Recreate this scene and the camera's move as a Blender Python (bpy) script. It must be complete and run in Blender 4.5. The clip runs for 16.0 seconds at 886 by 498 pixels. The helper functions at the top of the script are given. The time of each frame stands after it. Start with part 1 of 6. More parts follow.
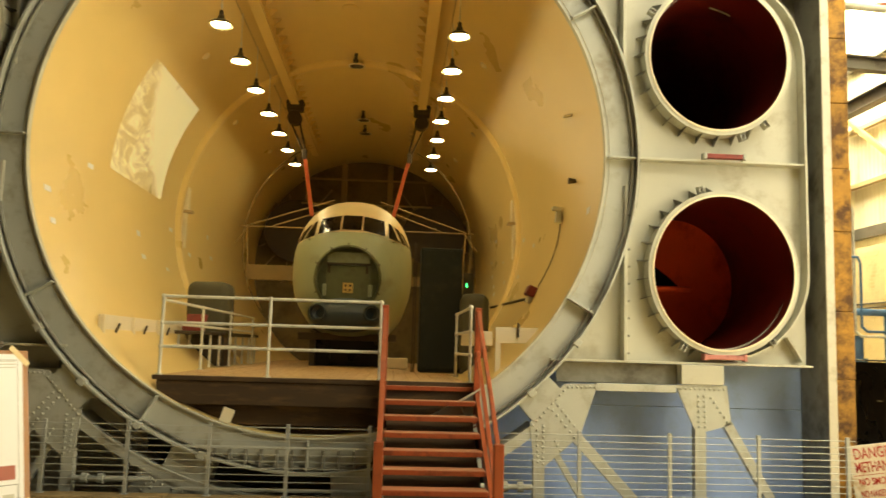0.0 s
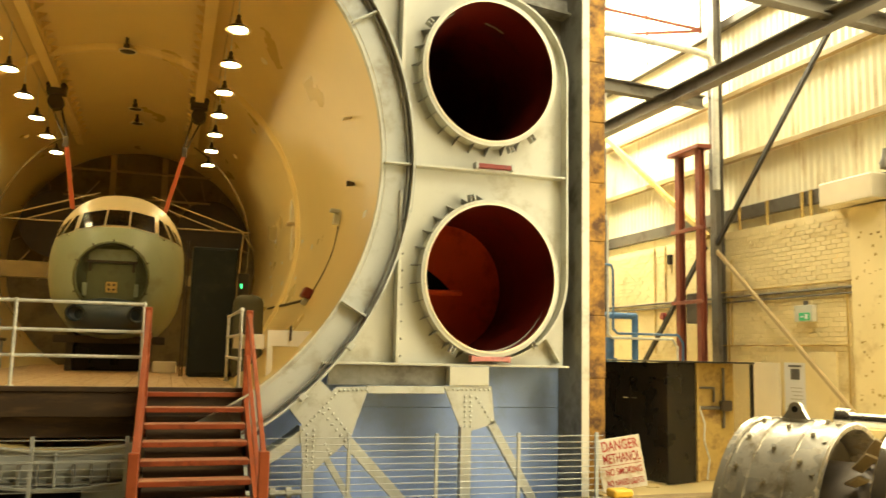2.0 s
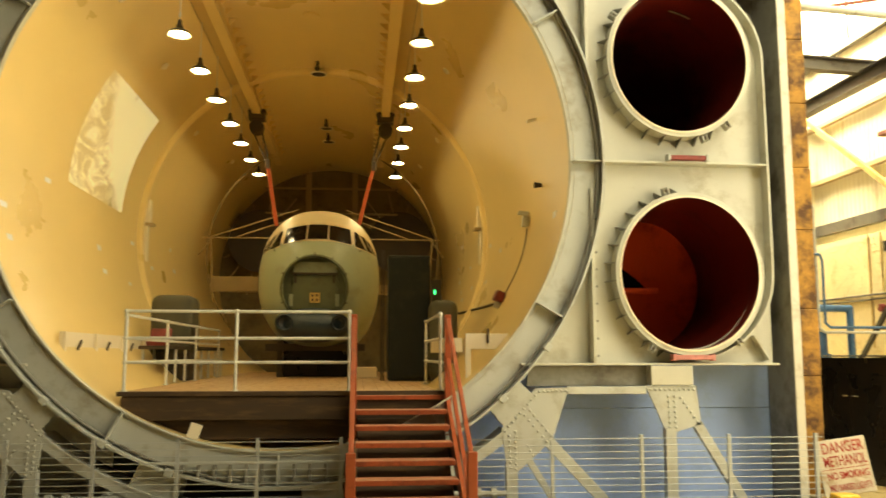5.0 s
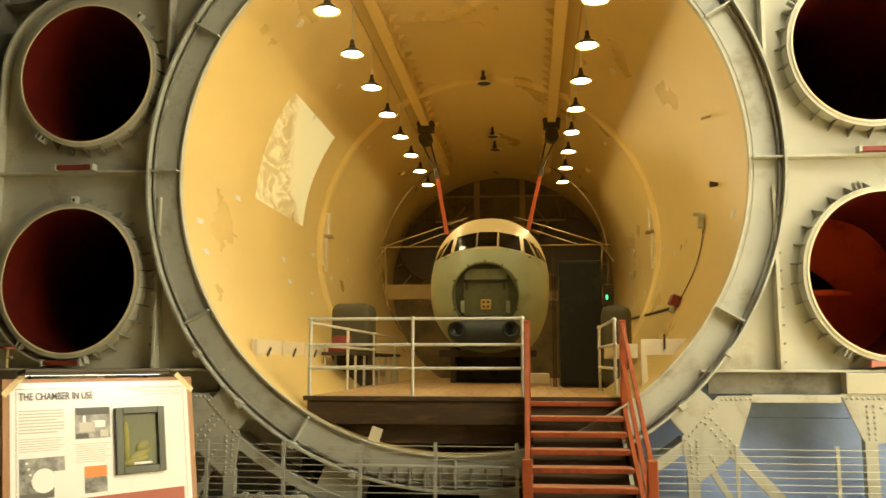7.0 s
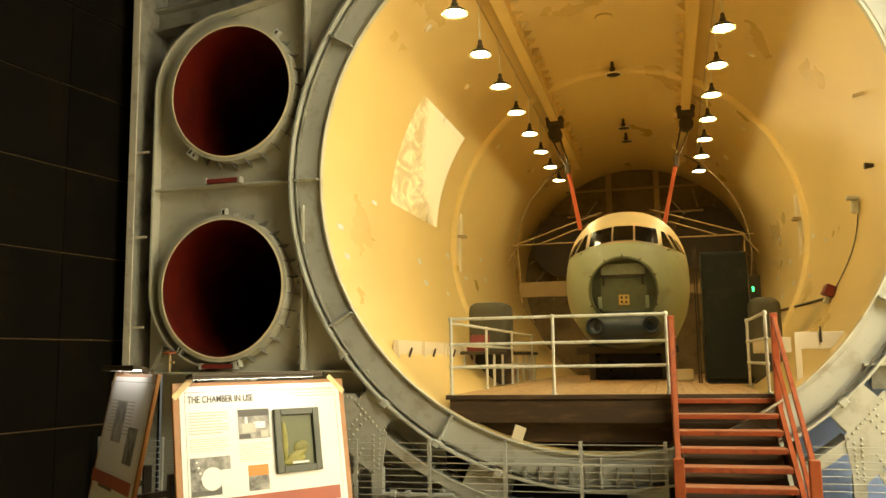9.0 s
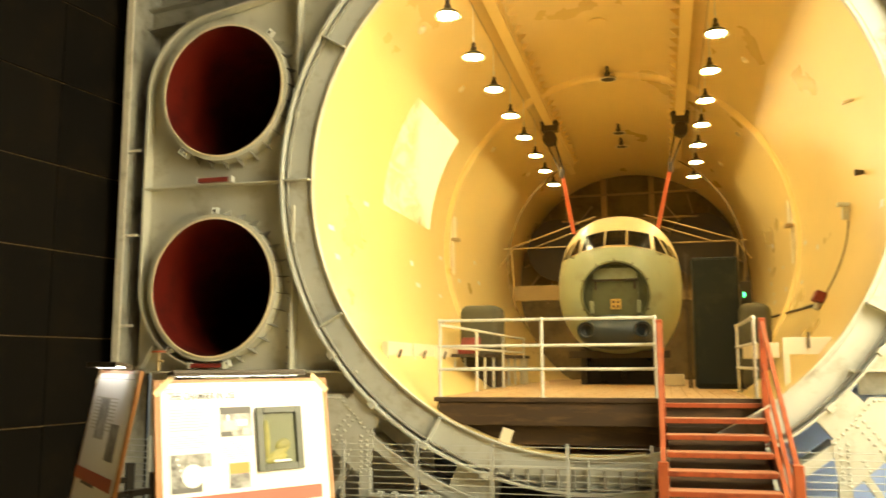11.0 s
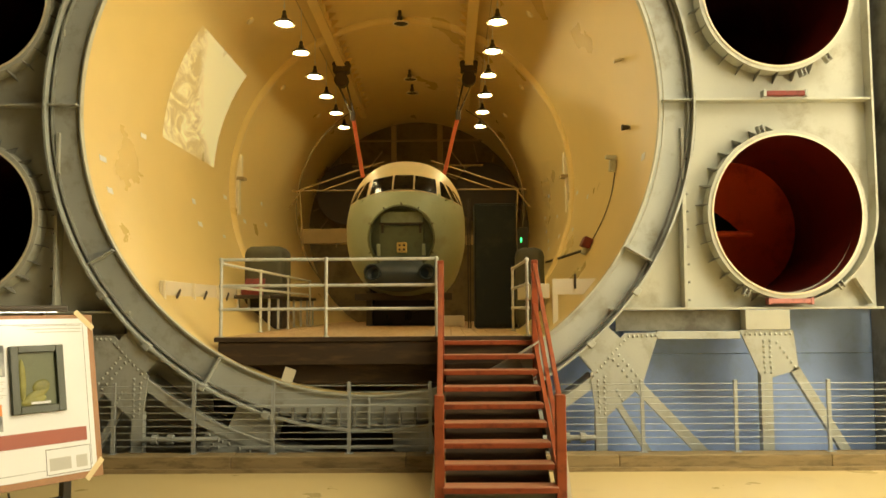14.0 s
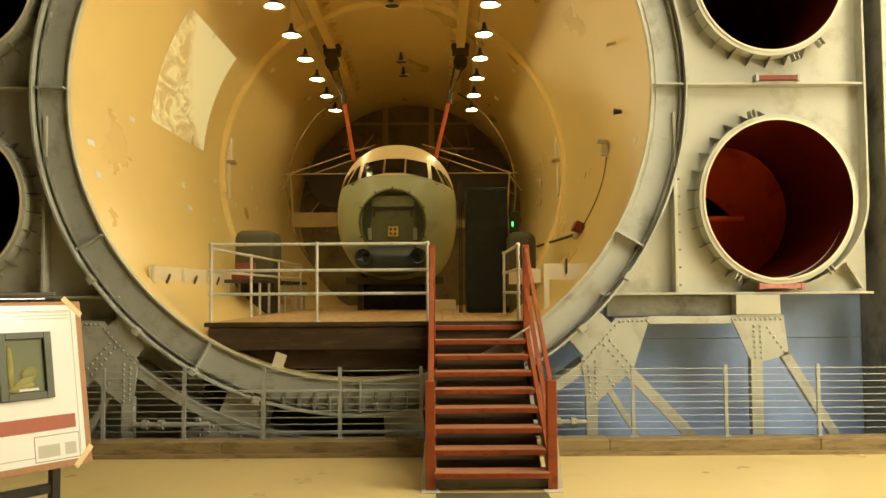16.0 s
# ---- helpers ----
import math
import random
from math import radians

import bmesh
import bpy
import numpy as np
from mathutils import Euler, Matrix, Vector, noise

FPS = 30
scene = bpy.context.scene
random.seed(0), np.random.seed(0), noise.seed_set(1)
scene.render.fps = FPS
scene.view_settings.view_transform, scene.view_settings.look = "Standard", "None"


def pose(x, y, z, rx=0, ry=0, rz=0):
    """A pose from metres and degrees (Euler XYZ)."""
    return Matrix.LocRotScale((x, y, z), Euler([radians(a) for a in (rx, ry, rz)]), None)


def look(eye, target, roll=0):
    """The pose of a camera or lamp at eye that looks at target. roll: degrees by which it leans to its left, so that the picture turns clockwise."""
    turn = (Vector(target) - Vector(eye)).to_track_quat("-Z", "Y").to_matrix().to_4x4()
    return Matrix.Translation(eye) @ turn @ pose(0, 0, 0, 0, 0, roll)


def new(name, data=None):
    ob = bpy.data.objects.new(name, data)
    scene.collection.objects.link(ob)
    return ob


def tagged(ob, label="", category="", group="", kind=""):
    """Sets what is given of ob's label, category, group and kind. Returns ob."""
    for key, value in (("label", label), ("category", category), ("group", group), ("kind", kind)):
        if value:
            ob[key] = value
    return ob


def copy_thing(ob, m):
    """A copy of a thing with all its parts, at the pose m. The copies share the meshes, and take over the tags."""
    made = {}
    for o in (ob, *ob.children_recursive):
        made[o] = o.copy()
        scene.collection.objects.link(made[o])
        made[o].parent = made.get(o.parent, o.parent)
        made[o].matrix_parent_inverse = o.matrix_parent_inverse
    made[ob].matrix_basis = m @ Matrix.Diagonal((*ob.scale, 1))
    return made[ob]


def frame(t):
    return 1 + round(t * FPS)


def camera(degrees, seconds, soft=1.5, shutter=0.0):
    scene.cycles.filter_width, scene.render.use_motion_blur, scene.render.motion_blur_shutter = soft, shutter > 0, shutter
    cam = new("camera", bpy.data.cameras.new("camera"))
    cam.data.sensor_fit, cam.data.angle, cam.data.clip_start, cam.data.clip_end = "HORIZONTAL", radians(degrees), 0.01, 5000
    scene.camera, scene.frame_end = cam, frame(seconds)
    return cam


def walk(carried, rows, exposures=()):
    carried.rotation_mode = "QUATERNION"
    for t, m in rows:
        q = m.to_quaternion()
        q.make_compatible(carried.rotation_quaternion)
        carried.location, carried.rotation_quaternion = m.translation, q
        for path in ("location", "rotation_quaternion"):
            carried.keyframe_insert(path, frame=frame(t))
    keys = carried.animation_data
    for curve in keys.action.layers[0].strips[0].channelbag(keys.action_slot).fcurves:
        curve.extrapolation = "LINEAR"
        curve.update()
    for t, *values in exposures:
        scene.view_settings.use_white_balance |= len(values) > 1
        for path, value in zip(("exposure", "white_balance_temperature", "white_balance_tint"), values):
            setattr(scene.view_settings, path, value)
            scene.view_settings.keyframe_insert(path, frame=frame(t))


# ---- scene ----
cam = camera(55.23, 16.0, shutter=0.5)
PATH = [
    (0.0, (1.029, -11.080, 2.041), (1.583, -1.163, 3.207), 1.68),
    (0.5, (1.081, -11.059, 2.054), (2.195, -1.190, 3.222), 1.76),
    (1.0, (1.113, -11.055, 2.073), (2.878, -1.277, 3.203), 0.97),
    (1.5, (1.131, -11.062, 2.085), (3.546, -1.426, 3.234), 1.06),
    (2.0, (1.172, -11.056, 2.087), (4.196, -1.604, 3.316), 1.26),
    (2.5, (1.181, -11.056, 2.085), (4.509, -1.714, 3.374), 0.76),
    (3.0, (1.166, -11.051, 2.089), (4.290, -1.628, 3.293), 0.39),
    (3.5, (1.146, -11.048, 2.092), (3.719, -1.454, 3.251), -0.03),
    (4.0, (1.091, -11.037, 2.057), (3.228, -1.339, 3.232), 0.18),
    (4.5, (1.067, -11.028, 2.061), (2.685, -1.234, 3.266), -0.09),
    (5.0, (1.011, -11.018, 2.057), (1.965, -1.142, 3.302), 0.01),
    (5.2, (1.028, -11.049, 2.089), (1.708, -1.157, 3.386), 0.42),
    (7.5, (0.962, -11.035, 2.052), (-0.390, -1.216, 3.374), -1.06),
    (8, (0.962, -11.039, 2.056), (-0.749, -1.273, 3.364), -1.88),
    (8.5, (0.935, -11.022, 2.069), (-1.254, -1.344, 3.305), -1.25),
    (8.7, (0.872, -11.047, 2.072), (-1.511, -1.417, 3.330), -1.16),
    (10.8, (0.967, -11.056, 2.040), (-1.753, -1.538, 3.454), -0.38),
    (11.0, (0.978, -11.021, 2.037), (-1.506, -1.429, 3.384), -0.25),
    (11.5, (0.993, -11.000, 2.031), (-0.765, -1.245, 3.353), 0.09),
    (12.0, (1.013, -11.000, 2.036), (-0.091, -1.158, 3.414), 0.83),
    (12.5, (1.015, -11.025, 2.016), (0.341, -1.149, 3.436), 0.91),
    (13.0, (1.021, -11.000, 1.999), (0.719, -1.074, 3.174), 0.49),
    (13.5, (1.024, -10.984, 1.991), (0.839, -1.030, 2.923), -0.18),
    (14.0, (1.030, -10.970, 1.960), (0.964, -0.995, 2.662), -0.35),
    (14.5, (1.015, -10.959, 1.963), (0.987, -0.967, 2.370), 0.15),
    (15.0, (1.024, -10.937, 1.948), (1.049, -0.940, 2.176), 0.14),
    (15.5, (1.035, -10.939, 1.973), (1.102, -0.946, 2.349), -0.16),
    (16.0, (1.037, -10.936, 1.989), (1.068, -0.949, 2.488), -0.36),
]
walk(cam, [(t, look(eye, target, roll)) for t, eye, target, roll in PATH],
     exposures=[(0.0, -0.12), (2.5, 0.12), (4.0, 0.14), (5.0, 0.0), (7.5, 0.14), (8.5, 0.22), (10.8, 1.2), (11.2, 1.02), (11.6, 0.5), (12.3, 0.14), (13.0, 0.02), (16.0, -0.08)])

# ---- light ----
ZC, RI = 4.66, 3.81          # axis height and inner radius of the chamber
world = bpy.data.worlds.new("world")
scene.world = world
world.use_nodes = True
wn = world.node_tree
sky = wn.nodes.new("ShaderNodeTexSky")
sky.sky_type, sky.sun_disc = "NISHITA", False
sky.sun_elevation, sky.sun_rotation = radians(48), radians(100)
wn.nodes["Background"].inputs["Strength"].default_value = 0.05
wn.links.new(sky.outputs["Color"], wn.nodes["Background"].inputs["Color"])


def rooflight_lamp(name, x, y, z, sx, sy, watts, colour):
    """Daylight falling straight down through an opening in the roof."""
    data = bpy.data.lights.new(name, "AREA")
    data.shape, data.size, data.size_y, data.energy, data.color = "RECTANGLE", sx, sy, watts, colour
    ob = new(name, data)
    ob.matrix_world = pose(x, y, z)
    return ob


rooflight_lamp("rooflight_lamp_east", 9.4, -3.0, 10.9, 2.2, 15.0, 1150, (1.0, 0.89, 0.57))
rooflight_lamp("rooflight_lamp_middle", 6.0, -6.4, 10.9, 3.0, 5.0, 800, (1.0, 0.88, 0.56))
rooflight_lamp("rooflight_lamp_north", 9.4, 6.4, 10.7, 2.2, 5.6, 3100, (1.0, 0.90, 0.60))
# added side light from the east wall, out of the camera's view
fill_lamp = rooflight_lamp("east_fill_lamp", 10.6, -5.9, 4.6, 3.6, 5.0, 660, (1.0, 0.88, 0.56))
fill_lamp.matrix_world = pose(10.6, -5.9, 4.6, 0, 90, 0)


# ---- materials ----
def paint(name, colour, rough=0.5, metal=0.0, vary=0.12, scale=3.0, bump=0.1, fine=60.0, dirt=None, dirt_amount=0.0, dirt_scale=1.5, spec=0.5, stretch=(1, 1, 1), deep=0.01):
    """A surface with two scales of variation, worn or stained patches of a second colour, and fine relief."""
    m = bpy.data.materials.new(name)
    m.use_nodes = True
    t = m.node_tree
    n, l = t.nodes, t.links
    p = n["Principled BSDF"]
    co = n.new("ShaderNodeTexCoord")
    mp = n.new("ShaderNodeMapping")
    mp.inputs["Scale"].default_value = stretch
    l.new(co.outputs["Object"], mp.inputs["Vector"])
    big = n.new("ShaderNodeTexNoise")
    big.inputs["Scale"].default_value, big.inputs["Detail"].default_value = scale, 6
    small = n.new("ShaderNodeTexNoise")
    small.inputs["Scale"].default_value, small.inputs["Detail"].default_value = fine, 4
    l.new(mp.outputs[0], big.inputs["Vector"])
    l.new(mp.outputs[0], small.inputs["Vector"])
    add = n.new("ShaderNodeMath")
    add.operation = "MULTIPLY_ADD"
    add.inputs[1].default_value = 0.35
    l.new(small.outputs["Fac"], add.inputs[0])
    l.new(big.outputs["Fac"], add.inputs[2])
    info = n.new("ShaderNodeObjectInfo")
    add2 = n.new("ShaderNodeMath")
    add2.operation = "MULTIPLY_ADD"
    add2.inputs[1].default_value = 0.25
    l.new(info.outputs["Random"], add2.inputs[0])
    l.new(add.outputs[0], add2.inputs[2])
    ramp = n.new("ShaderNodeMapRange")
    ramp.inputs["From Min"].default_value, ramp.inputs["From Max"].default_value = 0.35, 1.15
    ramp.inputs["To Min"].default_value, ramp.inputs["To Max"].default_value = 1 - vary, 1 + vary
    l.new(add2.outputs[0], ramp.inputs["Value"])
    mul = n.new("ShaderNodeVectorMath")
    mul.operation = "SCALE"
    mul.inputs[0].default_value = colour
    l.new(ramp.outputs[0], mul.inputs["Scale"])
    out = mul.outputs[0]
    if dirt:
        dn = n.new("ShaderNodeTexNoise")
        dn.inputs["Scale"].default_value, dn.inputs["Detail"].default_value, dn.inputs["Roughness"].default_value = dirt_scale, 9, 0.68
        l.new(mp.outputs[0], dn.inputs["Vector"])
        dr = n.new("ShaderNodeMapRange")
        edge = 0.66 - 0.32 * dirt_amount
        dr.inputs["From Min"].default_value, dr.inputs["From Max"].default_value = edge - 0.06, edge + 0.1
        l.new(dn.outputs["Fac"], dr.inputs["Value"])
        mix = n.new("ShaderNodeMix")
        mix.data_type = "RGBA"
        mix.inputs["B"].default_value = (*dirt, 1)
        l.new(dr.outputs[0], mix.inputs["Factor"])
        l.new(out, mix.inputs["A"])
        out = mix.outputs["Result"]
    l.new(out, p.inputs["Base Color"])
    rr = n.new("ShaderNodeMapRange")
    rr.inputs["To Min"].default_value, rr.inputs["To Max"].default_value = max(rough - 0.12, 0.03), min(rough + 0.15, 1)
    l.new(big.outputs["Fac"], rr.inputs["Value"])
    l.new(rr.outputs[0], p.inputs["Roughness"])
    p.inputs["Metallic"].default_value = metal
    p.inputs["Specular IOR Level"].default_value = spec
    if bump:
        b = n.new("ShaderNodeBump")
        b.inputs["Strength"].default_value, b.inputs["Distance"].default_value = bump, deep
        l.new(add.outputs[0], b.inputs["Height"])
        l.new(b.outputs[0], p.inputs["Normal"])
    return m


def glow(name, colour, strength):
    m = bpy.data.materials.new(name)
    m.use_nodes = True
    p = m.node_tree.nodes["Principled BSDF"]
    p.inputs["Base Color"].default_value = (*colour, 1)
    p.inputs["Emission Color"].default_value = (*colour, 1)
    p.inputs["Emission Strength"].default_value = strength
    return m


M_GREY = paint("grey_paint", (0.45, 0.47, 0.44), 0.42, vary=0.14, scale=1.3, bump=0.06, dirt=(0.30, 0.28, 0.22), dirt_amount=0.25, dirt_scale=2.2)
M_PANEL = paint("panel_paint", (0.50, 0.50, 0.43), 0.45, vary=0.12, scale=1.6, bump=0.08, dirt=(0.36, 0.33, 0.25), dirt_amount=0.22, dirt_scale=1.8)
# darker grey for recessed steel, with its shade put into the colour
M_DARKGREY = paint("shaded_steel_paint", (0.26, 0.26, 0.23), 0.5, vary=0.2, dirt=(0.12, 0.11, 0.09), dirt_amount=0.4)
M_CREAM = paint("cream_chamber_paint", (0.75, 0.57, 0.23), 0.30, vary=0.07, scale=0.7, bump=0.04, fine=2.6, stretch=(1, 0.6, 1), deep=0.04)
M_LIP = paint("cream_lip_paint", (0.78, 0.70, 0.52), 0.4, vary=0.08)
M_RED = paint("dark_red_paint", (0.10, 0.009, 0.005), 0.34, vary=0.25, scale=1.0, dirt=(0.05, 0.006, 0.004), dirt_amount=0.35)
# brighter red than the lining: light inside the pipe put into the colour
M_REDLIT = paint("lit_red_paint", (0.62, 0.062, 0.006), 0.6, vary=0.25, scale=1.2, dirt=(0.36, 0.03, 0.004), dirt_amount=0.25, spec=0.2)
M_REDBAR = paint("red_bar_paint", (0.20, 0.028, 0.02), 0.5, vary=0.2, dirt=(0.10, 0.02, 0.015), dirt_amount=0.3, dirt_scale=8)
M_PINKBAR = paint("faded_red_bar_paint", (0.50, 0.20, 0.18), 0.5, vary=0.2, dirt=(0.3, 0.1, 0.09), dirt_amount=0.3, dirt_scale=8)
M_STAIR = paint("oxide_red_stair_paint", (0.30, 0.065, 0.022), 0.33, vary=0.18, scale=4, dirt=(0.17, 0.035, 0.015), dirt_amount=0.3, dirt_scale=5)
M_TREAD = paint("worn_wooden_tread", (0.34, 0.12, 0.06), 0.5, vary=0.3, scale=5, stretch=(1, 8, 8), dirt=(0.42, 0.24, 0.13), dirt_amount=0.4, dirt_scale=3)
M_RAIL = paint("pale_grey_rail_paint", (0.60, 0.60, 0.53), 0.35, vary=0.12, scale=6, dirt=(0.35, 0.33, 0.27), dirt_amount=0.2, dirt_scale=9)
M_WIRE = paint("galvanised_fence", (0.42, 0.45, 0.46), 0.4, metal=0.3, vary=0.15)
M_PLANK = paint("platform_planks", (0.42, 0.27, 0.12), 0.5, vary=0.25, scale=2, stretch=(6, 1, 6), dirt=(0.25, 0.15, 0.06), dirt_amount=0.35, dirt_scale=2)
M_DARKWOOD = paint("dark_old_timber", (0.045, 0.025, 0.010), 0.75, vary=0.35, scale=2, stretch=(1, 6, 6), bump=0.3, dirt=(0.10, 0.055, 0.02), dirt_amount=0.35)
M_FLOOR = paint("screed_floor", (0.66, 0.52, 0.25), 0.30, vary=0.07, scale=0.8, bump=0.03, fine=25, dirt=(0.58, 0.44, 0.20), dirt_amount=0.10, dirt_scale=1.1)
M_KERB = paint("weathered_kerb_timber", (0.30, 0.22, 0.11), 0.75, vary=0.25, scale=2, stretch=(1, 5, 5), bump=0.3, dirt=(0.18, 0.13, 0.06), dirt_amount=0.4, dirt_scale=3)
M_BLUE = paint("blue_wall_paint", (0.36, 0.50, 0.90), 0.6, vary=0.10, scale=1.2, dirt=(0.30, 0.41, 0.72), dirt_amount=0.3, dirt_scale=1.5)
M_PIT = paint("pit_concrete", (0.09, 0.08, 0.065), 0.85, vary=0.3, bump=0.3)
M_WHITE = paint("white_post_paint", (0.60, 0.58, 0.50), 0.45, vary=0.1, dirt=(0.4, 0.38, 0.3), dirt_amount=0.25, dirt_scale=4)
M_YELLOW = paint("rusty_yellow_insulation", (0.38, 0.20, 0.034), 0.8, vary=0.35, scale=5, bump=0.8, fine=40, dirt=(0.09, 0.042, 0.015), dirt_amount=0.52, dirt_scale=3)
M_BLACK = paint("black_wall_panel", (0.0035, 0.0028, 0.0018), 0.65, vary=0.4, scale=0.8, dirt=(0.007, 0.005, 0.0025), dirt_amount=0.3, spec=0.06)
M_GOLD = paint("brown_joint_tape", (0.14, 0.085, 0.03), 0.6, vary=0.4, scale=6)
M_BRICK = paint("cream_painted_brick", (0.80, 0.68, 0.38), 0.65, vary=0.12, scale=1.2, bump=0.25, dirt=(0.62, 0.48, 0.22), dirt_amount=0.22, dirt_scale=1.6)
M_MORTAR = paint("cream_painted_mortar", (0.79, 0.67, 0.375), 0.8, vary=0.12, bump=0.3)
M_SHEET = paint("cream_corrugated_sheet", (0.85, 0.78, 0.54), 0.45, vary=0.08, scale=1.0, dirt=(0.64, 0.50, 0.26), dirt_amount=0.2, dirt_scale=1.2, stretch=(1, 3, 0.6))
M_STEEL = paint("grey_brown_steelwork", (0.13, 0.117, 0.092), 0.5, vary=0.2, dirt=(0.06, 0.045, 0.03), dirt_amount=0.3)
M_DARKSTEEL = paint("dark_brace_steel", (0.030, 0.025, 0.018), 0.55, vary=0.25)
M_OXIDE = paint("red_oxide_post", (0.24, 0.06, 0.028), 0.55, vary=0.2, dirt=(0.12, 0.03, 0.015), dirt_amount=0.3)
M_PIPEBLUE = paint("blue_machine_paint", (0.07, 0.16, 0.30), 0.4, vary=0.2, dirt=(0.04, 0.08, 0.14), dirt_amount=0.3)
M_CABINET = paint("black_cabinet", (0.010, 0.009, 0.008), 0.28, vary=0.3, dirt=(0.022, 0.014, 0.008), dirt_amount=0.15, spec=0.35)
M_OCHRE = paint("ochre_paint", (0.52, 0.36, 0.10), 0.55, vary=0.25, dirt=(0.22, 0.13, 0.04), dirt_amount=0.35, dirt_scale=3)
M_ALLOY = paint("worn_alloy", (0.66, 0.61, 0.50), 0.26, metal=0.45, vary=0.25, scale=6, dirt=(0.36, 0.29, 0.18), dirt_amount=0.25, dirt_scale=9)
M_ALLOYDARK = paint("dark_inner_casing", (0.045, 0.036, 0.028), 0.4, metal=0.3, vary=0.4)
M_CHROME = paint("bright_tube", (0.80, 0.78, 0.70), 0.14, metal=0.95, vary=0.1)
M_FUSE = paint("grey_green_aircraft_paint", (0.29, 0.33, 0.22), 0.35, vary=0.10, scale=1.2, bump=0.03, dirt=(0.22, 0.24, 0.15), dirt_amount=0.25, dirt_scale=1.5)
M_ROOF = paint("cream_aircraft_paint", (0.66, 0.54, 0.31), 0.32, vary=0.08)
M_BULKHEAD = paint("dull_green_bulkhead", (0.11, 0.125, 0.06), 0.5, vary=0.25, dirt=(0.06, 0.06, 0.03), dirt_amount=0.3)
M_GLASSDARK = paint("dark_cockpit_glass", (0.012, 0.010, 0.008), 0.08, vary=0.2, bump=0)
M_DARKBLUE = paint("dark_blue_fairing", (0.03, 0.045, 0.055), 0.35, vary=0.2)
M_GREENCAB = paint("dark_green_cabinet", (0.012, 0.015, 0.010), 0.6, vary=0.3, dirt=(0.03, 0.032, 0.018), dirt_amount=0.25, spec=0.25)
M_COVER = paint("dusty_green_cover", (0.075, 0.07, 0.038), 0.7, vary=0.2, bump=0.1)
M_BROWNDARK = paint("dark_brown_metal", (0.05, 0.035, 0.018), 0.55, vary=0.3)
M_STRAP = paint("red_sling", (0.36, 0.07, 0.015), 0.75, vary=0.2, bump=0.3)
M_SHADE = paint("green_enamel_shade", (0.035, 0.04, 0.022), 0.25, vary=0.2)
M_BULB = glow("lamp_bowl", (1.0, 0.81, 0.40), 108)
M_ENAMEL = paint("cream_enamel_inside", (0.78, 0.70, 0.48), 0.3, vary=0.06, bump=0)
M_ROOFLIGHT = glow("rooflight_sky", (1.0, 0.93, 0.74), 1.5)
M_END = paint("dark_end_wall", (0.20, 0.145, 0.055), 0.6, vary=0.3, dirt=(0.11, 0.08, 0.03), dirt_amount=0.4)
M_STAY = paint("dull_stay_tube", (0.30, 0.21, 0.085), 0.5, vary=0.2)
M_BRASSPIPE = paint("tan_pipe", (0.45, 0.34, 0.17), 0.5, vary=0.2)
M_PAPER = paint("white_display_print", (0.76, 0.77, 0.80), 0.45, vary=0.03, bump=0)
M_FRAMEWOOD = paint("varnished_board_edge", (0.33, 0.15, 0.05), 0.4, vary=0.2, stretch=(5, 5, 1))
M_TEXT = paint("dark_grey_print", (0.09, 0.09, 0.09), 0.6, vary=0.1, bump=0)
M_TEXTPALE = paint("pale_grey_print", (0.50, 0.49, 0.46), 0.6, vary=0.1, bump=0)
M_REDPRINT = paint("red_brown_print", (0.36, 0.09, 0.055), 0.5, vary=0.08, bump=0)
M_PHOTO = paint("grey_photograph", (0.20, 0.20, 0.20), 0.4, vary=1.6, scale=11, fine=40, bump=0)
M_ORANGE = paint("orange_print", (0.75, 0.24, 0.05), 0.5, vary=0.1, bump=0)
M_TAPE = paint("masking_tape", (0.72, 0.58, 0.33), 0.7, vary=0.1)
M_FRAMEGREEN = paint("dark_green_frame", (0.035, 0.042, 0.022), 0.4, vary=0.2)
M_GREENART = paint("green_gold_relief", (0.22, 0.21, 0.05), 0.5, vary=0.6, scale=9, bump=0.3)
M_MAT = paint("grey_ribbed_mat", (0.13, 0.105, 0.065), 0.9, vary=0.25, bump=0.5)
M_SIGN = paint("old_white_sign", (0.58, 0.54, 0.44), 0.55, vary=0.1, dirt=(0.4, 0.3, 0.18), dirt_amount=0.3, dirt_scale=6)
M_SIGNRED = paint("faded_red_lettering", (0.34, 0.03, 0.022), 0.55, vary=0.3, scale=20)
M_LIME = paint("yellow_block", (0.65, 0.40, 0.03), 0.5, vary=0.15)
M_EXIT = glow("exit_sign_face", (0.05, 0.45, 0.20), 0.10)
M_GREENLED = glow("green_led", (0.05, 1.0, 0.2), 4)
M_PROJ = paint("projection_glow", (0.74, 0.60, 0.30), 0.3, vary=0.08, scale=0.8, bump=0.02)


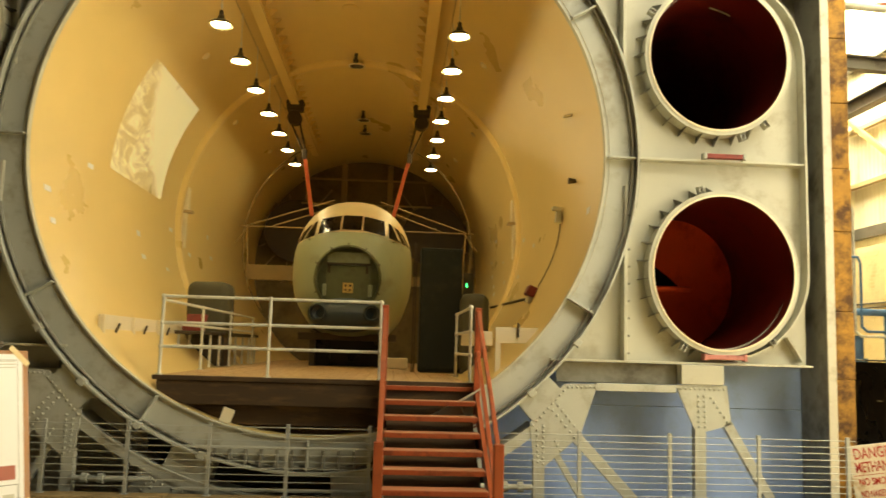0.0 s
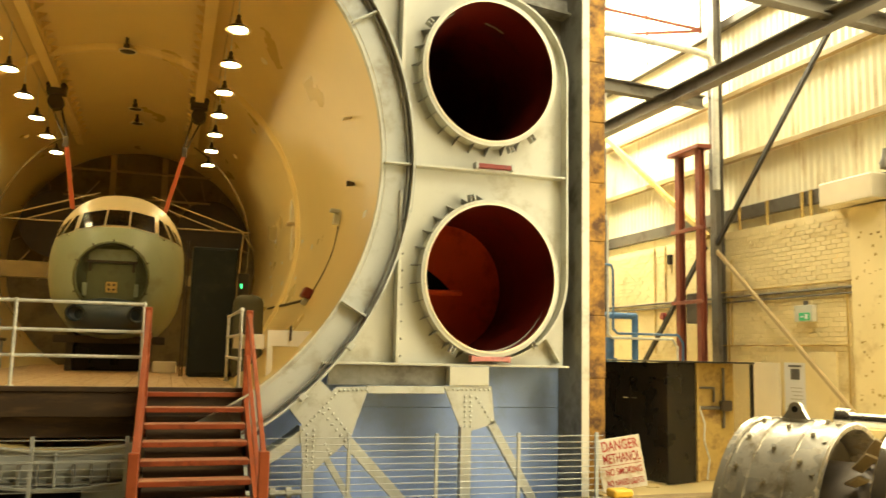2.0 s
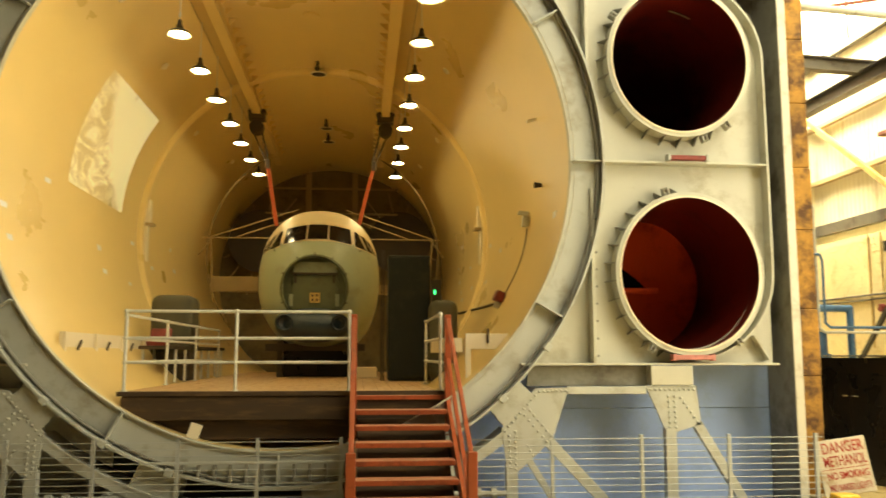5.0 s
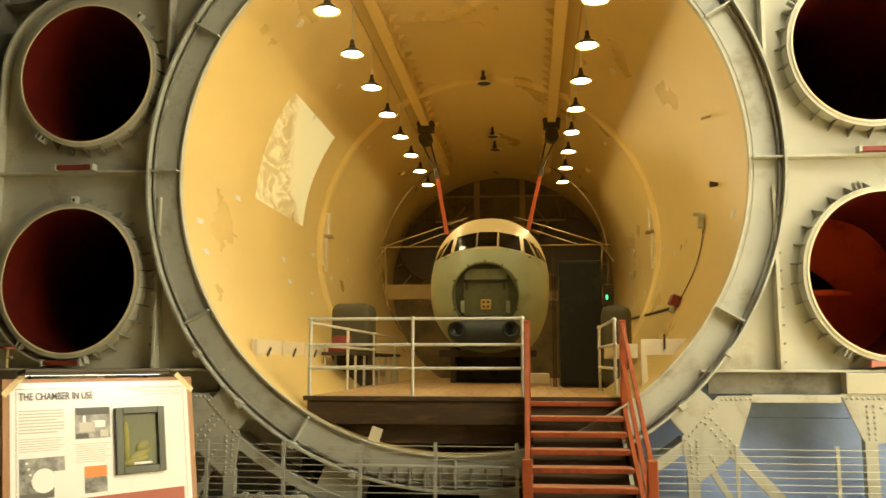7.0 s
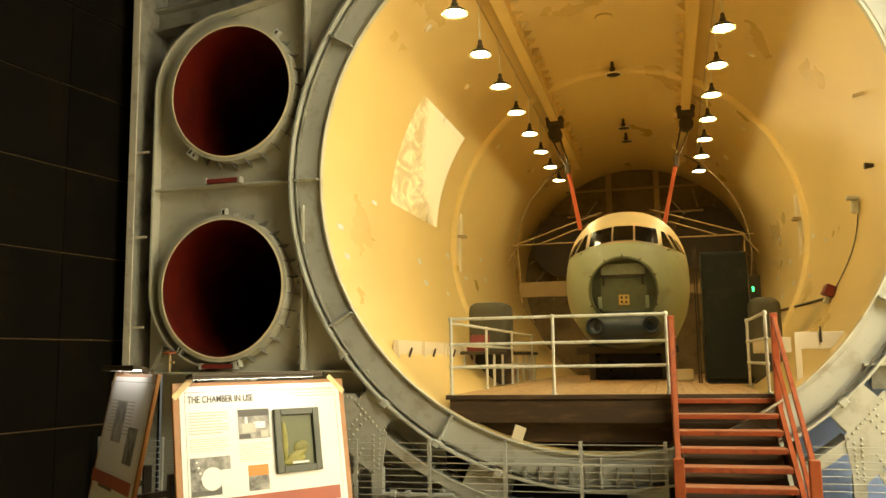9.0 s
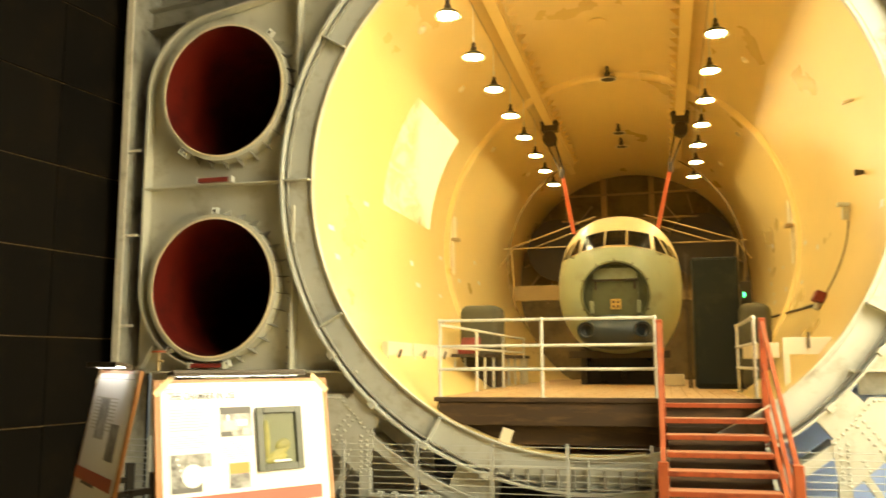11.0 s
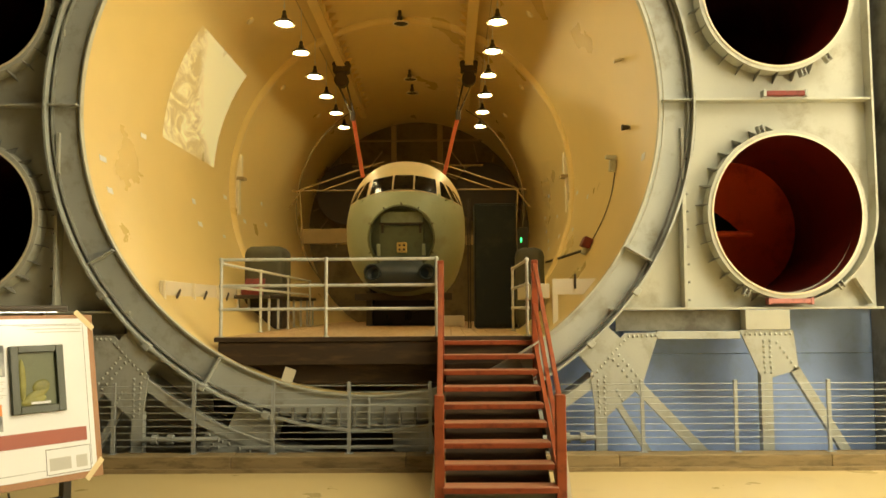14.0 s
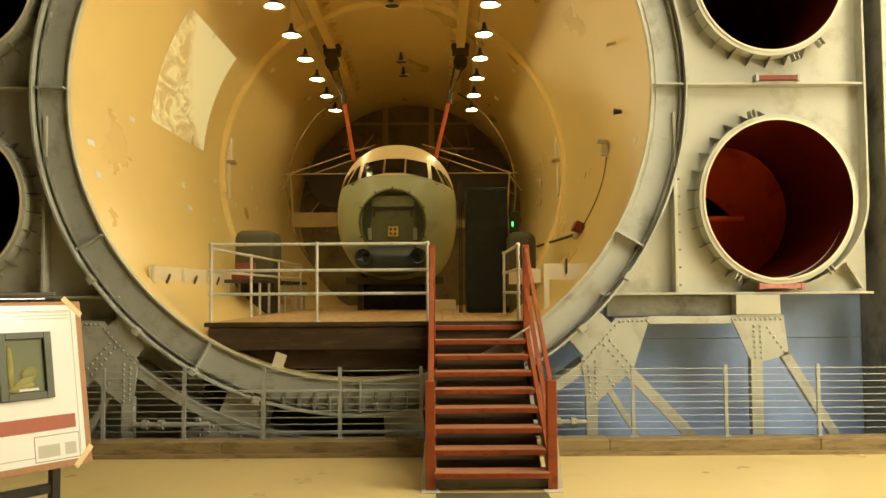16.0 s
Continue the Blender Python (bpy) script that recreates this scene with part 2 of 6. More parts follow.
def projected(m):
    """A projector's light painted as glow: a pale upper corner, cloudy streaks below."""
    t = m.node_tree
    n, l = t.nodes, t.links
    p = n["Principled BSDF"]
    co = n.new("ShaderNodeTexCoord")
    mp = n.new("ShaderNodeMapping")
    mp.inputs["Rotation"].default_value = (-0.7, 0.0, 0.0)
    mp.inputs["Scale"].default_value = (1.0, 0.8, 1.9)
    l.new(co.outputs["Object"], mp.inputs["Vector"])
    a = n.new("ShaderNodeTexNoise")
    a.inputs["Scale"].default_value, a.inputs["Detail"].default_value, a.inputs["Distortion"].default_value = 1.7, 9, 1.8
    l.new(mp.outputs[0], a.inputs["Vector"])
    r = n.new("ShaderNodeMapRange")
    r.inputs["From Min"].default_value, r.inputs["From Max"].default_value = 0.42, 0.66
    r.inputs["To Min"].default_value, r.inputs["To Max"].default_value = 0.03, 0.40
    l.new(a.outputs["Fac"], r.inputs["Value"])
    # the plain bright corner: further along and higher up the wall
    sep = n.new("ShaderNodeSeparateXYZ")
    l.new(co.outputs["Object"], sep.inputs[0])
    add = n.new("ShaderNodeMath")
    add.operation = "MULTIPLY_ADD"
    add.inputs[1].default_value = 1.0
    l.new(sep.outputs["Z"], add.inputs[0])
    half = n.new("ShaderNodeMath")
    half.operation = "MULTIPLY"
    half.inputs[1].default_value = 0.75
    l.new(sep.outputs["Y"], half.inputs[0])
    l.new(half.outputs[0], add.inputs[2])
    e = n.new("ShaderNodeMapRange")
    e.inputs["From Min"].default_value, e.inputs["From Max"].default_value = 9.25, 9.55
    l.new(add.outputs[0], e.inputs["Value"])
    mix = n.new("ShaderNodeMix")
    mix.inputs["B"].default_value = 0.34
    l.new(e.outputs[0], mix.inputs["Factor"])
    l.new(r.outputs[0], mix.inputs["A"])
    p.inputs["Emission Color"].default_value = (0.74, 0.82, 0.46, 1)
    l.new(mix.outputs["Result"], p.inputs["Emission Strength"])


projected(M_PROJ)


# ---- mesh helpers ----
def place_of(ob):
    v = Vector((0, 0, 0))
    while ob:
        v = v + ob.location
        ob = ob.parent
    return v


def thing(name, base, label, category, group="", kind=""):
    ob = new(name)
    ob.location = base
    ob.empty_display_size = 0.1
    return tagged(ob, label, category, group, kind)


def part(name, bm, material, parent=None, label="", smooth=False):
    """Links a bmesh in world coordinates as one mesh object under a thing or a part."""
    me = bpy.data.meshes.new(name)
    if parent:
        bmesh.ops.translate(bm, verts=bm.verts, vec=-place_of(parent))
    bmesh.ops.recalc_face_normals(bm, faces=bm.faces)
    bm.to_mesh(me)
    bm.free()
    me.materials.append(material)
    if smooth:
        me.shade_smooth()
        me.set_sharp_from_angle(angle=radians(35))
    ob = new(name, me)
    if parent:
        ob.parent = parent
    if label:
        ob["label"] = label
    return ob


def box(bm, x0, x1, y0, y1, z0, z1, m=None):
    vs = [Vector((x, y, z)) for x in (x0, x1) for y in (y0, y1) for z in (z0, z1)]
    v = [bm.verts.new(m @ p if m else p) for p in vs]
    for f in ((0, 1, 3, 2), (4, 6, 7, 5), (0, 4, 5, 1), (2, 3, 7, 6), (0, 2, 6, 4), (1, 5, 7, 3)):
        bm.faces.new([v[i] for i in f])
    return v


def bevel_box(x0, x1, y0, y1, z0, z1, r=0.01, seg=2, m=None):
    bm = bmesh.new()
    box(bm, x0, x1, y0, y1, z0, z1)
    bmesh.ops.bevel(bm, geom=bm.edges[:], offset=r, segments=seg, affect="EDGES", profile=0.5)
    if m:
        bmesh.ops.transform(bm, matrix=m, verts=bm.verts)
    return bm


def prism(bm, pts, y0, y1):
    """An outline in x and z, drawn out from y0 to y1."""
    a = [bm.verts.new((x, y0, z)) for x, z in pts]
    b = [bm.verts.new((x, y1, z)) for x, z in pts]
    n = len(pts)
    bm.faces.new(a)
    bm.faces.new(b[::-1])
    for i in range(n):
        bm.faces.new((a[i], b[i], b[(i + 1) % n], a[(i + 1) % n]))


def rod(bm, p, q, r, n=10, r2=None):
    p, q = Vector(p), Vector(q)
    r2 = r if r2 is None else r2
    d = (q - p).normalized()
    u = d.orthogonal().normalized()
    w = d.cross(u)
    a, b = [], []
    for i in range(n):
        c = 2 * math.pi * i / n
        o = u * math.cos(c) + w * math.sin(c)
        a.append(bm.verts.new(p + o * r))
        b.append(bm.verts.new(q + o * r2))
    for i in range(n):
        bm.faces.new((a[i], a[(i + 1) % n], b[(i + 1) % n], b[i]))
    bm.faces.new(a[::-1])
    bm.faces.new(b)


def pipe(bm, pts, r, n=8):
    for p, q in zip(pts, pts[1:]):
        rod(bm, p, q, r, n)
    for p in pts[1:-1]:
        ball(bm, p, r * 1.02, n)


def ball(bm, c, r, n=8):
    bmesh.ops.create_uvsphere(bm, u_segments=n, v_segments=max(4, n // 2), radius=r, matrix=Matrix.Translation(c))


def beam(bm, p, q, w, h, up=(0, 0, 1)):
    """A square-cut member from p to q."""
    p, q = Vector(p), Vector(q)
    d = (q - p).normalized()
    s = d.cross(Vector(up)).normalized()
    t = s.cross(d)
    m = Matrix((s, d, t)).transposed().to_4x4()
    m.translation = p
    box(bm, -w / 2, w / 2, 0, (q - p).length, -h / 2, h / 2, m)


def ibeam(bm, p, q, w, h, t, up=(0, 0, 1)):
    p, q = Vector(p), Vector(q)
    d = (q - p).normalized()
    s = d.cross(Vector(up)).normalized()
    u = s.cross(d)
    for c, ww, hh in ((u * (h - t) / 2, w, t), (-u * (h - t) / 2, w, t), (u * 0, t, h - 2 * t)):
        beam(bm, p + c, q + c, ww, hh, up)


def lathe(bm, prof, centre, axis="y", a0=0.0, a1=360.0, n=64):
    """Turns a profile of (radius, along) about an axis through centre."""
    full = abs(a1 - a0) >= 360
    rows = []
    k = n if full else n + 1
    for i in range(k):
        a = radians(a0 + (a1 - a0) * i / n)
        row = []
        for r, s in prof:
            c, d = r * math.cos(a), r * math.sin(a)
            v = (c, s, d) if axis == "y" else (s, c, d) if axis == "x" else (c, d, s)
            row.append(bm.verts.new(Vector(centre) + Vector(v)))
        rows.append(row)
    for i in range(n):
        a, b = rows[i], rows[(i + 1) % k]
        for j in range(len(prof) - 1):
            bm.faces.new((a[j], b[j], b[j + 1], a[j + 1]))


def ringband(bm, r0, r1, y0, y1, centre=(0, 0, ZC), a0=0.0, a1=360.0, n=96):
    """A ring of rectangular section."""
    lathe(bm, [(r0, y0), (r1, y0), (r1, y1), (r0, y1), (r0, y0)], centre, "y", a0, a1, n)


def one(name, bm, material, label, category, group="", kind="", smooth=False):
    return tagged(part(name, bm, material, None, "", smooth), label, category, group, kind)


def arc(cx, cz, r, a0, a1, n):
    return [(cx + r * math.cos(radians(a0 + (a1 - a0) * i / n)), cz + r * math.sin(radians(a0 + (a1 - a0) * i / n))) for i in range(n + 1)]


# ---- the hall ----
bm = bmesh.new()
box(bm, -12.0, 11.2, -19.0, -0.62, -0.3, 0.0)
one("floor", bm, M_FLOOR, "polished cream-yellow screed floor with faint stains", "floor", kind="structure")
bm = bmesh.new()
box(bm, 7.05, 11.2, -0.298, 9.4, -0.3, 0.186)
one("floor_side_bay", bm, M_FLOOR, "raised dusty cream-yellow floor of the side bay", "floor", kind="structure")
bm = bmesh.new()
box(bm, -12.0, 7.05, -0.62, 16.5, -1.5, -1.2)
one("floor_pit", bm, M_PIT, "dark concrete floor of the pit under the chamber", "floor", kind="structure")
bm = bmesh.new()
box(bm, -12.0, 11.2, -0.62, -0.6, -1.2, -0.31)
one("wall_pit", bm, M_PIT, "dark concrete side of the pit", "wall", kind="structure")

kerb = thing("kerb", (0, -0.5, 0), "weathered timber kerb along the edge of the pit", "kerb", kind="structure")
x = -9.0
random.seed(5)
while x < 10.7:
    w = 2.1 + random.random() * 0.5
    b = bevel_box(x + 0.004, min(x + w, 11.1), -0.62, -0.30, 0.0, 0.185 + random.random() * 0.008, 0.012)
    part("kerb_board", b, M_KERB, kerb)
    x += w
bm = bmesh.new()
box(bm, -9.0, 7.0, -0.66, -0.622, 0.0, 0.05)
part("kerb_strip", bm, M_KERB, kerb)


def roof_and_walls():
    bm = bmesh.new()
    box(bm, -12.2, -12.0, -19.2, 0.6, 0, 11.0)
    one("wall_west", bm, M_BLACK, "dark painted side wall of the hall", "wall", kind="structure")
    # never in view: coloured black to hold down the light bounced in the hall
    bm = bmesh.new()
    box(bm, -12.0, 11.2, -19.2, -19.0, 0, 11.0)
    one("wall_south", bm, M_BLACK, "unseen end wall of the hall, dark to cut bounced light", "wall", kind="structure")
    # roof out of view, its dark colour chosen to reduce bounce
    bm = bmesh.new()
    # rooflight openings: over the east bay, over the middle
    for x0, x1, y0, y1 in ((-12.2, 4.4, -19.2, 0.6), (4.4, 7.6, -19.2, -11.2), (4.4, 7.6, -3.8, 0.6), (7.6, 8.2, -19.2, 0.6), (7.4, 8.2, 0.6, 9.6), (8.2, 10.6, -19.2, -11.2), (10.6, 11.3, -19.2, 9.6)):
        box(bm, x0, x1, y0, y1, 11.0, 11.15)
    one("ceiling", bm, M_BROWNDARK, "unseen roof with rooflight openings, dark brown to cut bounced light", "ceiling", kind="structure")


roof_and_walls()


def added_windows():
    """Tall glowing windows added out of view on the east wall for side light."""
    for y0 in (-8.7, -5.6):
        th = thing("window_east", (10.86, y0 + 1.2, 2.2), "tall glowing steel-framed window added out of view for side light", "window", "hall windows", "structure")
        for i in range(2):
            for j in range(4):
                part("pane", bevel_box(10.83, 10.845, y0 + 1.2 * i + 0.03, y0 + 1.2 * i + 1.17, 2.3 + 1.15 * j + 0.03, 2.3 + 1.15 * j + 1.12, 0.002, 1), M_ROOFLIGHT, th)
        for i in range(3):
            part("mullion", bevel_box(10.81, 10.85, y0 + 1.2 * i - 0.028, y0 + 1.2 * i + 0.028, 2.25, 6.95, 0.004, 1), M_STEEL, th)
        part("sill", bevel_box(10.72, 10.85, y0 - 0.05, y0 + 2.45, 2.2, 2.249, 0.006, 1), M_STEEL, th)


added_windows()

# wall behind the panels, above and beside the chamber
bm = bmesh.new()
box(bm, -12.0, -6.9, 0.75, 0.9, -1.2, 11.0)
one("wall_north_west", bm, M_BLACK, "dark wall beside the chamber front", "wall", kind="structure")


PY = 0.17                    # face of the front plates


def front_plate(sign):
    """The painted steel front beside the mouth, with its round holes and a rounded upper corner."""
    cx = 5.41 if sign > 0 else -5.35
    bm = bmesh.new()
    cells = [(4.05, 6.62, 1.94, 4.68, 3.18), (4.05, 6.62, 4.68, 7.65, 6.15)]
    for a, b, c, d, cz in cells:
        n = 64
        inner, outer = [], []
        for i in range(n):
            t = 2 * math.pi * i / n + math.pi / 4
            ct, st = math.cos(t), math.sin(t)
            inner.append(bm.verts.new((cx + 0.97 * ct, PY, cz + 1.04 * st)))
            x0, x1 = (a, b) if sign > 0 else (-b, -a)
            k = max(abs(ct), abs(st))
            u, v = ct / k, st / k
            x, z = (x0 + x1) / 2 + u * (x1 - x0) / 2, (c + d) / 2 + v * (d - c) / 2
            if cz > 5 and st > 0:
                if ct * sign > 0:
                    x, z = cx + 1.19 * ct, cz + 1.19 * st
                else:
                    z = min(z, cz + 1.19 + 0.2 * abs(x - cx))
            outer.append(bm.verts.new((x, PY, z)))
        for i in range(n):
            bm.faces.new((inner[i], inner[(i + 1) % n], outer[(i + 1) % n], outer[i]))
    # the part between the holes' field and the mouth
    k = 24
    col = []
    for i in range(k + 1):
        z = 1.94 + (8.2 - 1.94) * i / k
        h = max(4.1 ** 2 - (z - ZC) ** 2, 0.1)
        xi = min(math.sqrt(h), 4.04)
        col.append((bm.verts.new((sign * xi, PY, z)), bm.verts.new((sign * 4.05, PY, z))))
    for p, q in zip(col, col[1:]):
        bm.faces.new((p[0], p[1], q[1], q[0]))
    box(bm, *sorted((sign * 2.0, sign * 4.05)), PY, PY + 0.02, 8.2, 10.9)
    ob = one("front_plate", bm, M_PANEL, "pale grey-cream painted steel front plate with streaks", "steel plate", "front plates", "structure")
    # back of the recess: the dimness there is painted in with the darker grey
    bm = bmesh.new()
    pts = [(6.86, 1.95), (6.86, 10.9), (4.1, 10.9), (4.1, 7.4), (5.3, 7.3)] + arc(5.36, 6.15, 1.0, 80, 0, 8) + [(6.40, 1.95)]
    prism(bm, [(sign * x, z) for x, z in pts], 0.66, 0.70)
    one("wall_recess", bm, M_DARKGREY, "grey steel back of the recess beside the front plate, darkened for shade", "wall", "recess walls", "structure")
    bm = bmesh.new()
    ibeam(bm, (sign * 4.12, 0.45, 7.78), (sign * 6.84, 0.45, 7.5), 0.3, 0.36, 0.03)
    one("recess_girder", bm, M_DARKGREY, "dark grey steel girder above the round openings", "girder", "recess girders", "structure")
    return ob, cx


bm = bmesh.new()
prism(bm, [(-2.01, 10.9), (-2.01, 8.4)] + arc(0, ZC, 4.24, 118, 62, 16) + [(2.01, 8.4), (2.01, 10.9)], PY, PY + 0.02)
one("front_plate", bm, M_PANEL, "pale grey-cream painted steel front plate over the mouth", "steel plate", "front plates", "structure")


def front_ribs(sign, cx):
    rib = thing("panel_frame", (sign * 5.4, 0.0, 1.94), "grey painted steel ribs framing the round openings", "steel frame", "panel frames", "structure")
    def bar(name, x0, x1, z0, z1, depth=0.09):
        b = bevel_box(*sorted((x0, x1)), 0.07 - depth, PY - 0.001, z0, z1, 0.004, 1)
        part(name, b, M_PANEL, rib)
    bar("rib", sign * 4.07, sign * 4.11, 1.96, 4.3)
    bar("rib", sign * 4.04, sign * 4.08, 5.6, 8.4)
    bar("rib", sign * 4.24, sign * 6.575, 4.665, 4.695, 0.07)
    bar("rib", sign * 3.1, sign * 6.62, 1.925, 1.955, 0.10)
    bm = bmesh.new()
    s = sign
    c = abs(cx)
    path = [(s * (c + 1.18), 3.9)] + [(s * x, z) for x, z in arc(c - 0.03, 6.15, 1.20, 0, 84, 14)] + [(s * 4.09, 6.15 + 1.45)]
    low = [(s * (c + 1.18), 3.9)] + [(s * x, z) for x, z in arc(c, 3.18, 1.18, 0, -78, 12)]
    for pts in (path, low):
        for p, q in zip(pts, pts[1:]):
            beam(bm, (p[0], 0.073, p[1]), (q[0], 0.073, q[1]), 0.19, 0.028, (p[1] - q[1], 0, q[0] - p[0]))
    part("curved_rib", bm, M_PANEL, rib)
    bm = bmesh.new()
    beam(bm, (s * 6.32, 0.10, 2.32), (s * 6.52, 0.10, 2.0), 0.13, 0.025, (0.32, 0, 0.2))
    part("rib", bm, M_PANEL, rib)
    # bolted joint strip beside the mouth
    for k in range(10):
        z = 2.05 + 0.23 * k
        bm = bmesh.new()
        rod(bm, (s * 4.125, 0.0, z), (s * 4.15, 0.0, z), 0.016, 6)
        part("bolt", bm, M_DARKGREY, rib)
    return rib


def round_opening(cx, cz, fins, sign, deep, tall):
    th = thing("pressure_pipe", (cx, 0.0, cz), "round pipe mouth with a pale flanged rim and dark red inside", "pipe opening", "pipe openings")
    bm = bmesh.new()
    ringband(bm, 0.965, 1.026, -0.07, PY - 0.001, (cx, 0, cz), n=64)
    part("rim", bm, M_PANEL, th, "pale grey painted rim", True)
    bm = bmesh.new()
    ringband(bm, 0.955, 0.978, -0.085, -0.071, (cx, 0, cz), n=64)
    part("lip", bm, M_LIP, th, "", True)
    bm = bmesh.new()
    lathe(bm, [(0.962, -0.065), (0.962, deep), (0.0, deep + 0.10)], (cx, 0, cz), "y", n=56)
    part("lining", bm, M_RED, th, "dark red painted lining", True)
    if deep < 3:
        # end plate, its lit look given by the brighter red
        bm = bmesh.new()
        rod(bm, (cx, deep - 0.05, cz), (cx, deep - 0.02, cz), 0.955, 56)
        part("end_plate", bm, M_REDLIT, th, "red end plate with lamp glow put into its colour")
        # flat black outline laid just in front of the plate
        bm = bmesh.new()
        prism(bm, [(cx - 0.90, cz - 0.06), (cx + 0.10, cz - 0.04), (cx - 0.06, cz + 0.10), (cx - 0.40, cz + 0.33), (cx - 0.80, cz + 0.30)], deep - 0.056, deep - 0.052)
        part("slot", bm, M_BLACK, th, "flat black shape on the end plate")
    for a in fins:
        c, s = math.cos(radians(a)), math.sin(radians(a))
        bm = bmesh.new()
        m = Matrix.Translation((cx, 0, cz)) @ Matrix.Rotation(-radians(a), 4, "Y")
        vs = [Vector(p) for p in ((1.024, 0.05, 0.0), (1.024, PY - 0.001, 0.0), (1.125, PY - 0.001, 0.0), (1.03, -0.055, 0.0))]
        lo = [bm.verts.new(m @ (v + Vector((0, 0, -0.005)))) for v in vs]
        hi = [bm.verts.new(m @ (v + Vector((0, 0, 0.005)))) for v in vs]
        order = (0, 3, 2, 1)
        bm.faces.new([lo[i] for i in order])
        bm.faces.new([hi[i] for i in reversed(order)])
        for i in range(4):
            j, k = order[i], order[(i + 1) % 4]
            bm.faces.new((lo[j], hi[j], hi[k], lo[k]))
        part("fin", bm, M_DARKGREY, th)
    # paired clamp blocks where the door's latches bit
    for a in (fins[0] + 8, fins[-1] - 8, -52 if sign > 0 else 232):
        m = Matrix.Translation((cx, 0, cz)) @ Matrix.Rotation(-radians(a), 4, "Y")
        part("clamp", bevel_box(1.03, 1.13, -0.06, 0.06, -0.035, -0.020, 0.004, 1, m), M_GREY, th)
        part("clamp", bevel_box(1.03, 1.13, -0.06, 0.06, 0.020, 0.035, 0.004, 1, m), M_GREY, th)
        part("clamp_pin", bevel_box(1.06, 1.10, -0.05, -0.01, -0.019, 0.019, 0.004, 1, m), M_BROWNDARK, th)
    th.scale = (1, 1, tall)
    return th


def red_bar(cx, z, mat, label):
    th = thing("latch_bar", (cx, 0, z), label, "latch bar", "latch bars")
    part("bar", bevel_box(cx - 0.27, cx + 0.27, -0.09, 0.0, z - 0.032, z + 0.032, 0.008), mat, th)
    for s in (-1, 1):
        part("bracket", bevel_box(cx + s * 0.27 - 0.02, cx + s * 0.27 + 0.02, -0.10, 0.03, z - 0.045, z + 0.045, 0.005), M_GREY if mat is M_REDBAR else mat, th)


for sign in (1, -1):
    _, cx = front_plate(sign)
    front_ribs(sign, cx)
    f_low = [98 + 12.5 * k for k in range(13)] if sign > 0 else [82 - 12.5 * k for k in range(13)]
    f_up = [140 + 13 * k for k in range(13)] if sign > 0 else [40 - 13 * k for k in range(13)]
    round_opening(cx if sign > 0 else cx + 0.03, 3.155, f_low, sign, 2.1 if sign > 0 else 6.0, 1.075 if sign > 0 else 1.04)
    round_opening(cx - 0.05 if sign > 0 else cx + 0.12, 6.13 if sign > 0 else 6.09, f_up, sign, 6.0, 1.075 if sign > 0 else 1.04)
    red_bar(cx + 0.02, 4.735, M_REDBAR, "dark red latch bar resting on the middle rib")
    red_bar(cx, 2.03, M_PINKBAR if sign > 0 else M_REDBAR, "faded red latch bar below the round opening")

bm = bmesh.new()
rod(bm, (4.50, 1.6, 3.03), (5.54, 1.6, 3.045), 0.045)
one("inner_bar", bm, M_REDLIT, "red bar across the inside of the pipe", "bar")


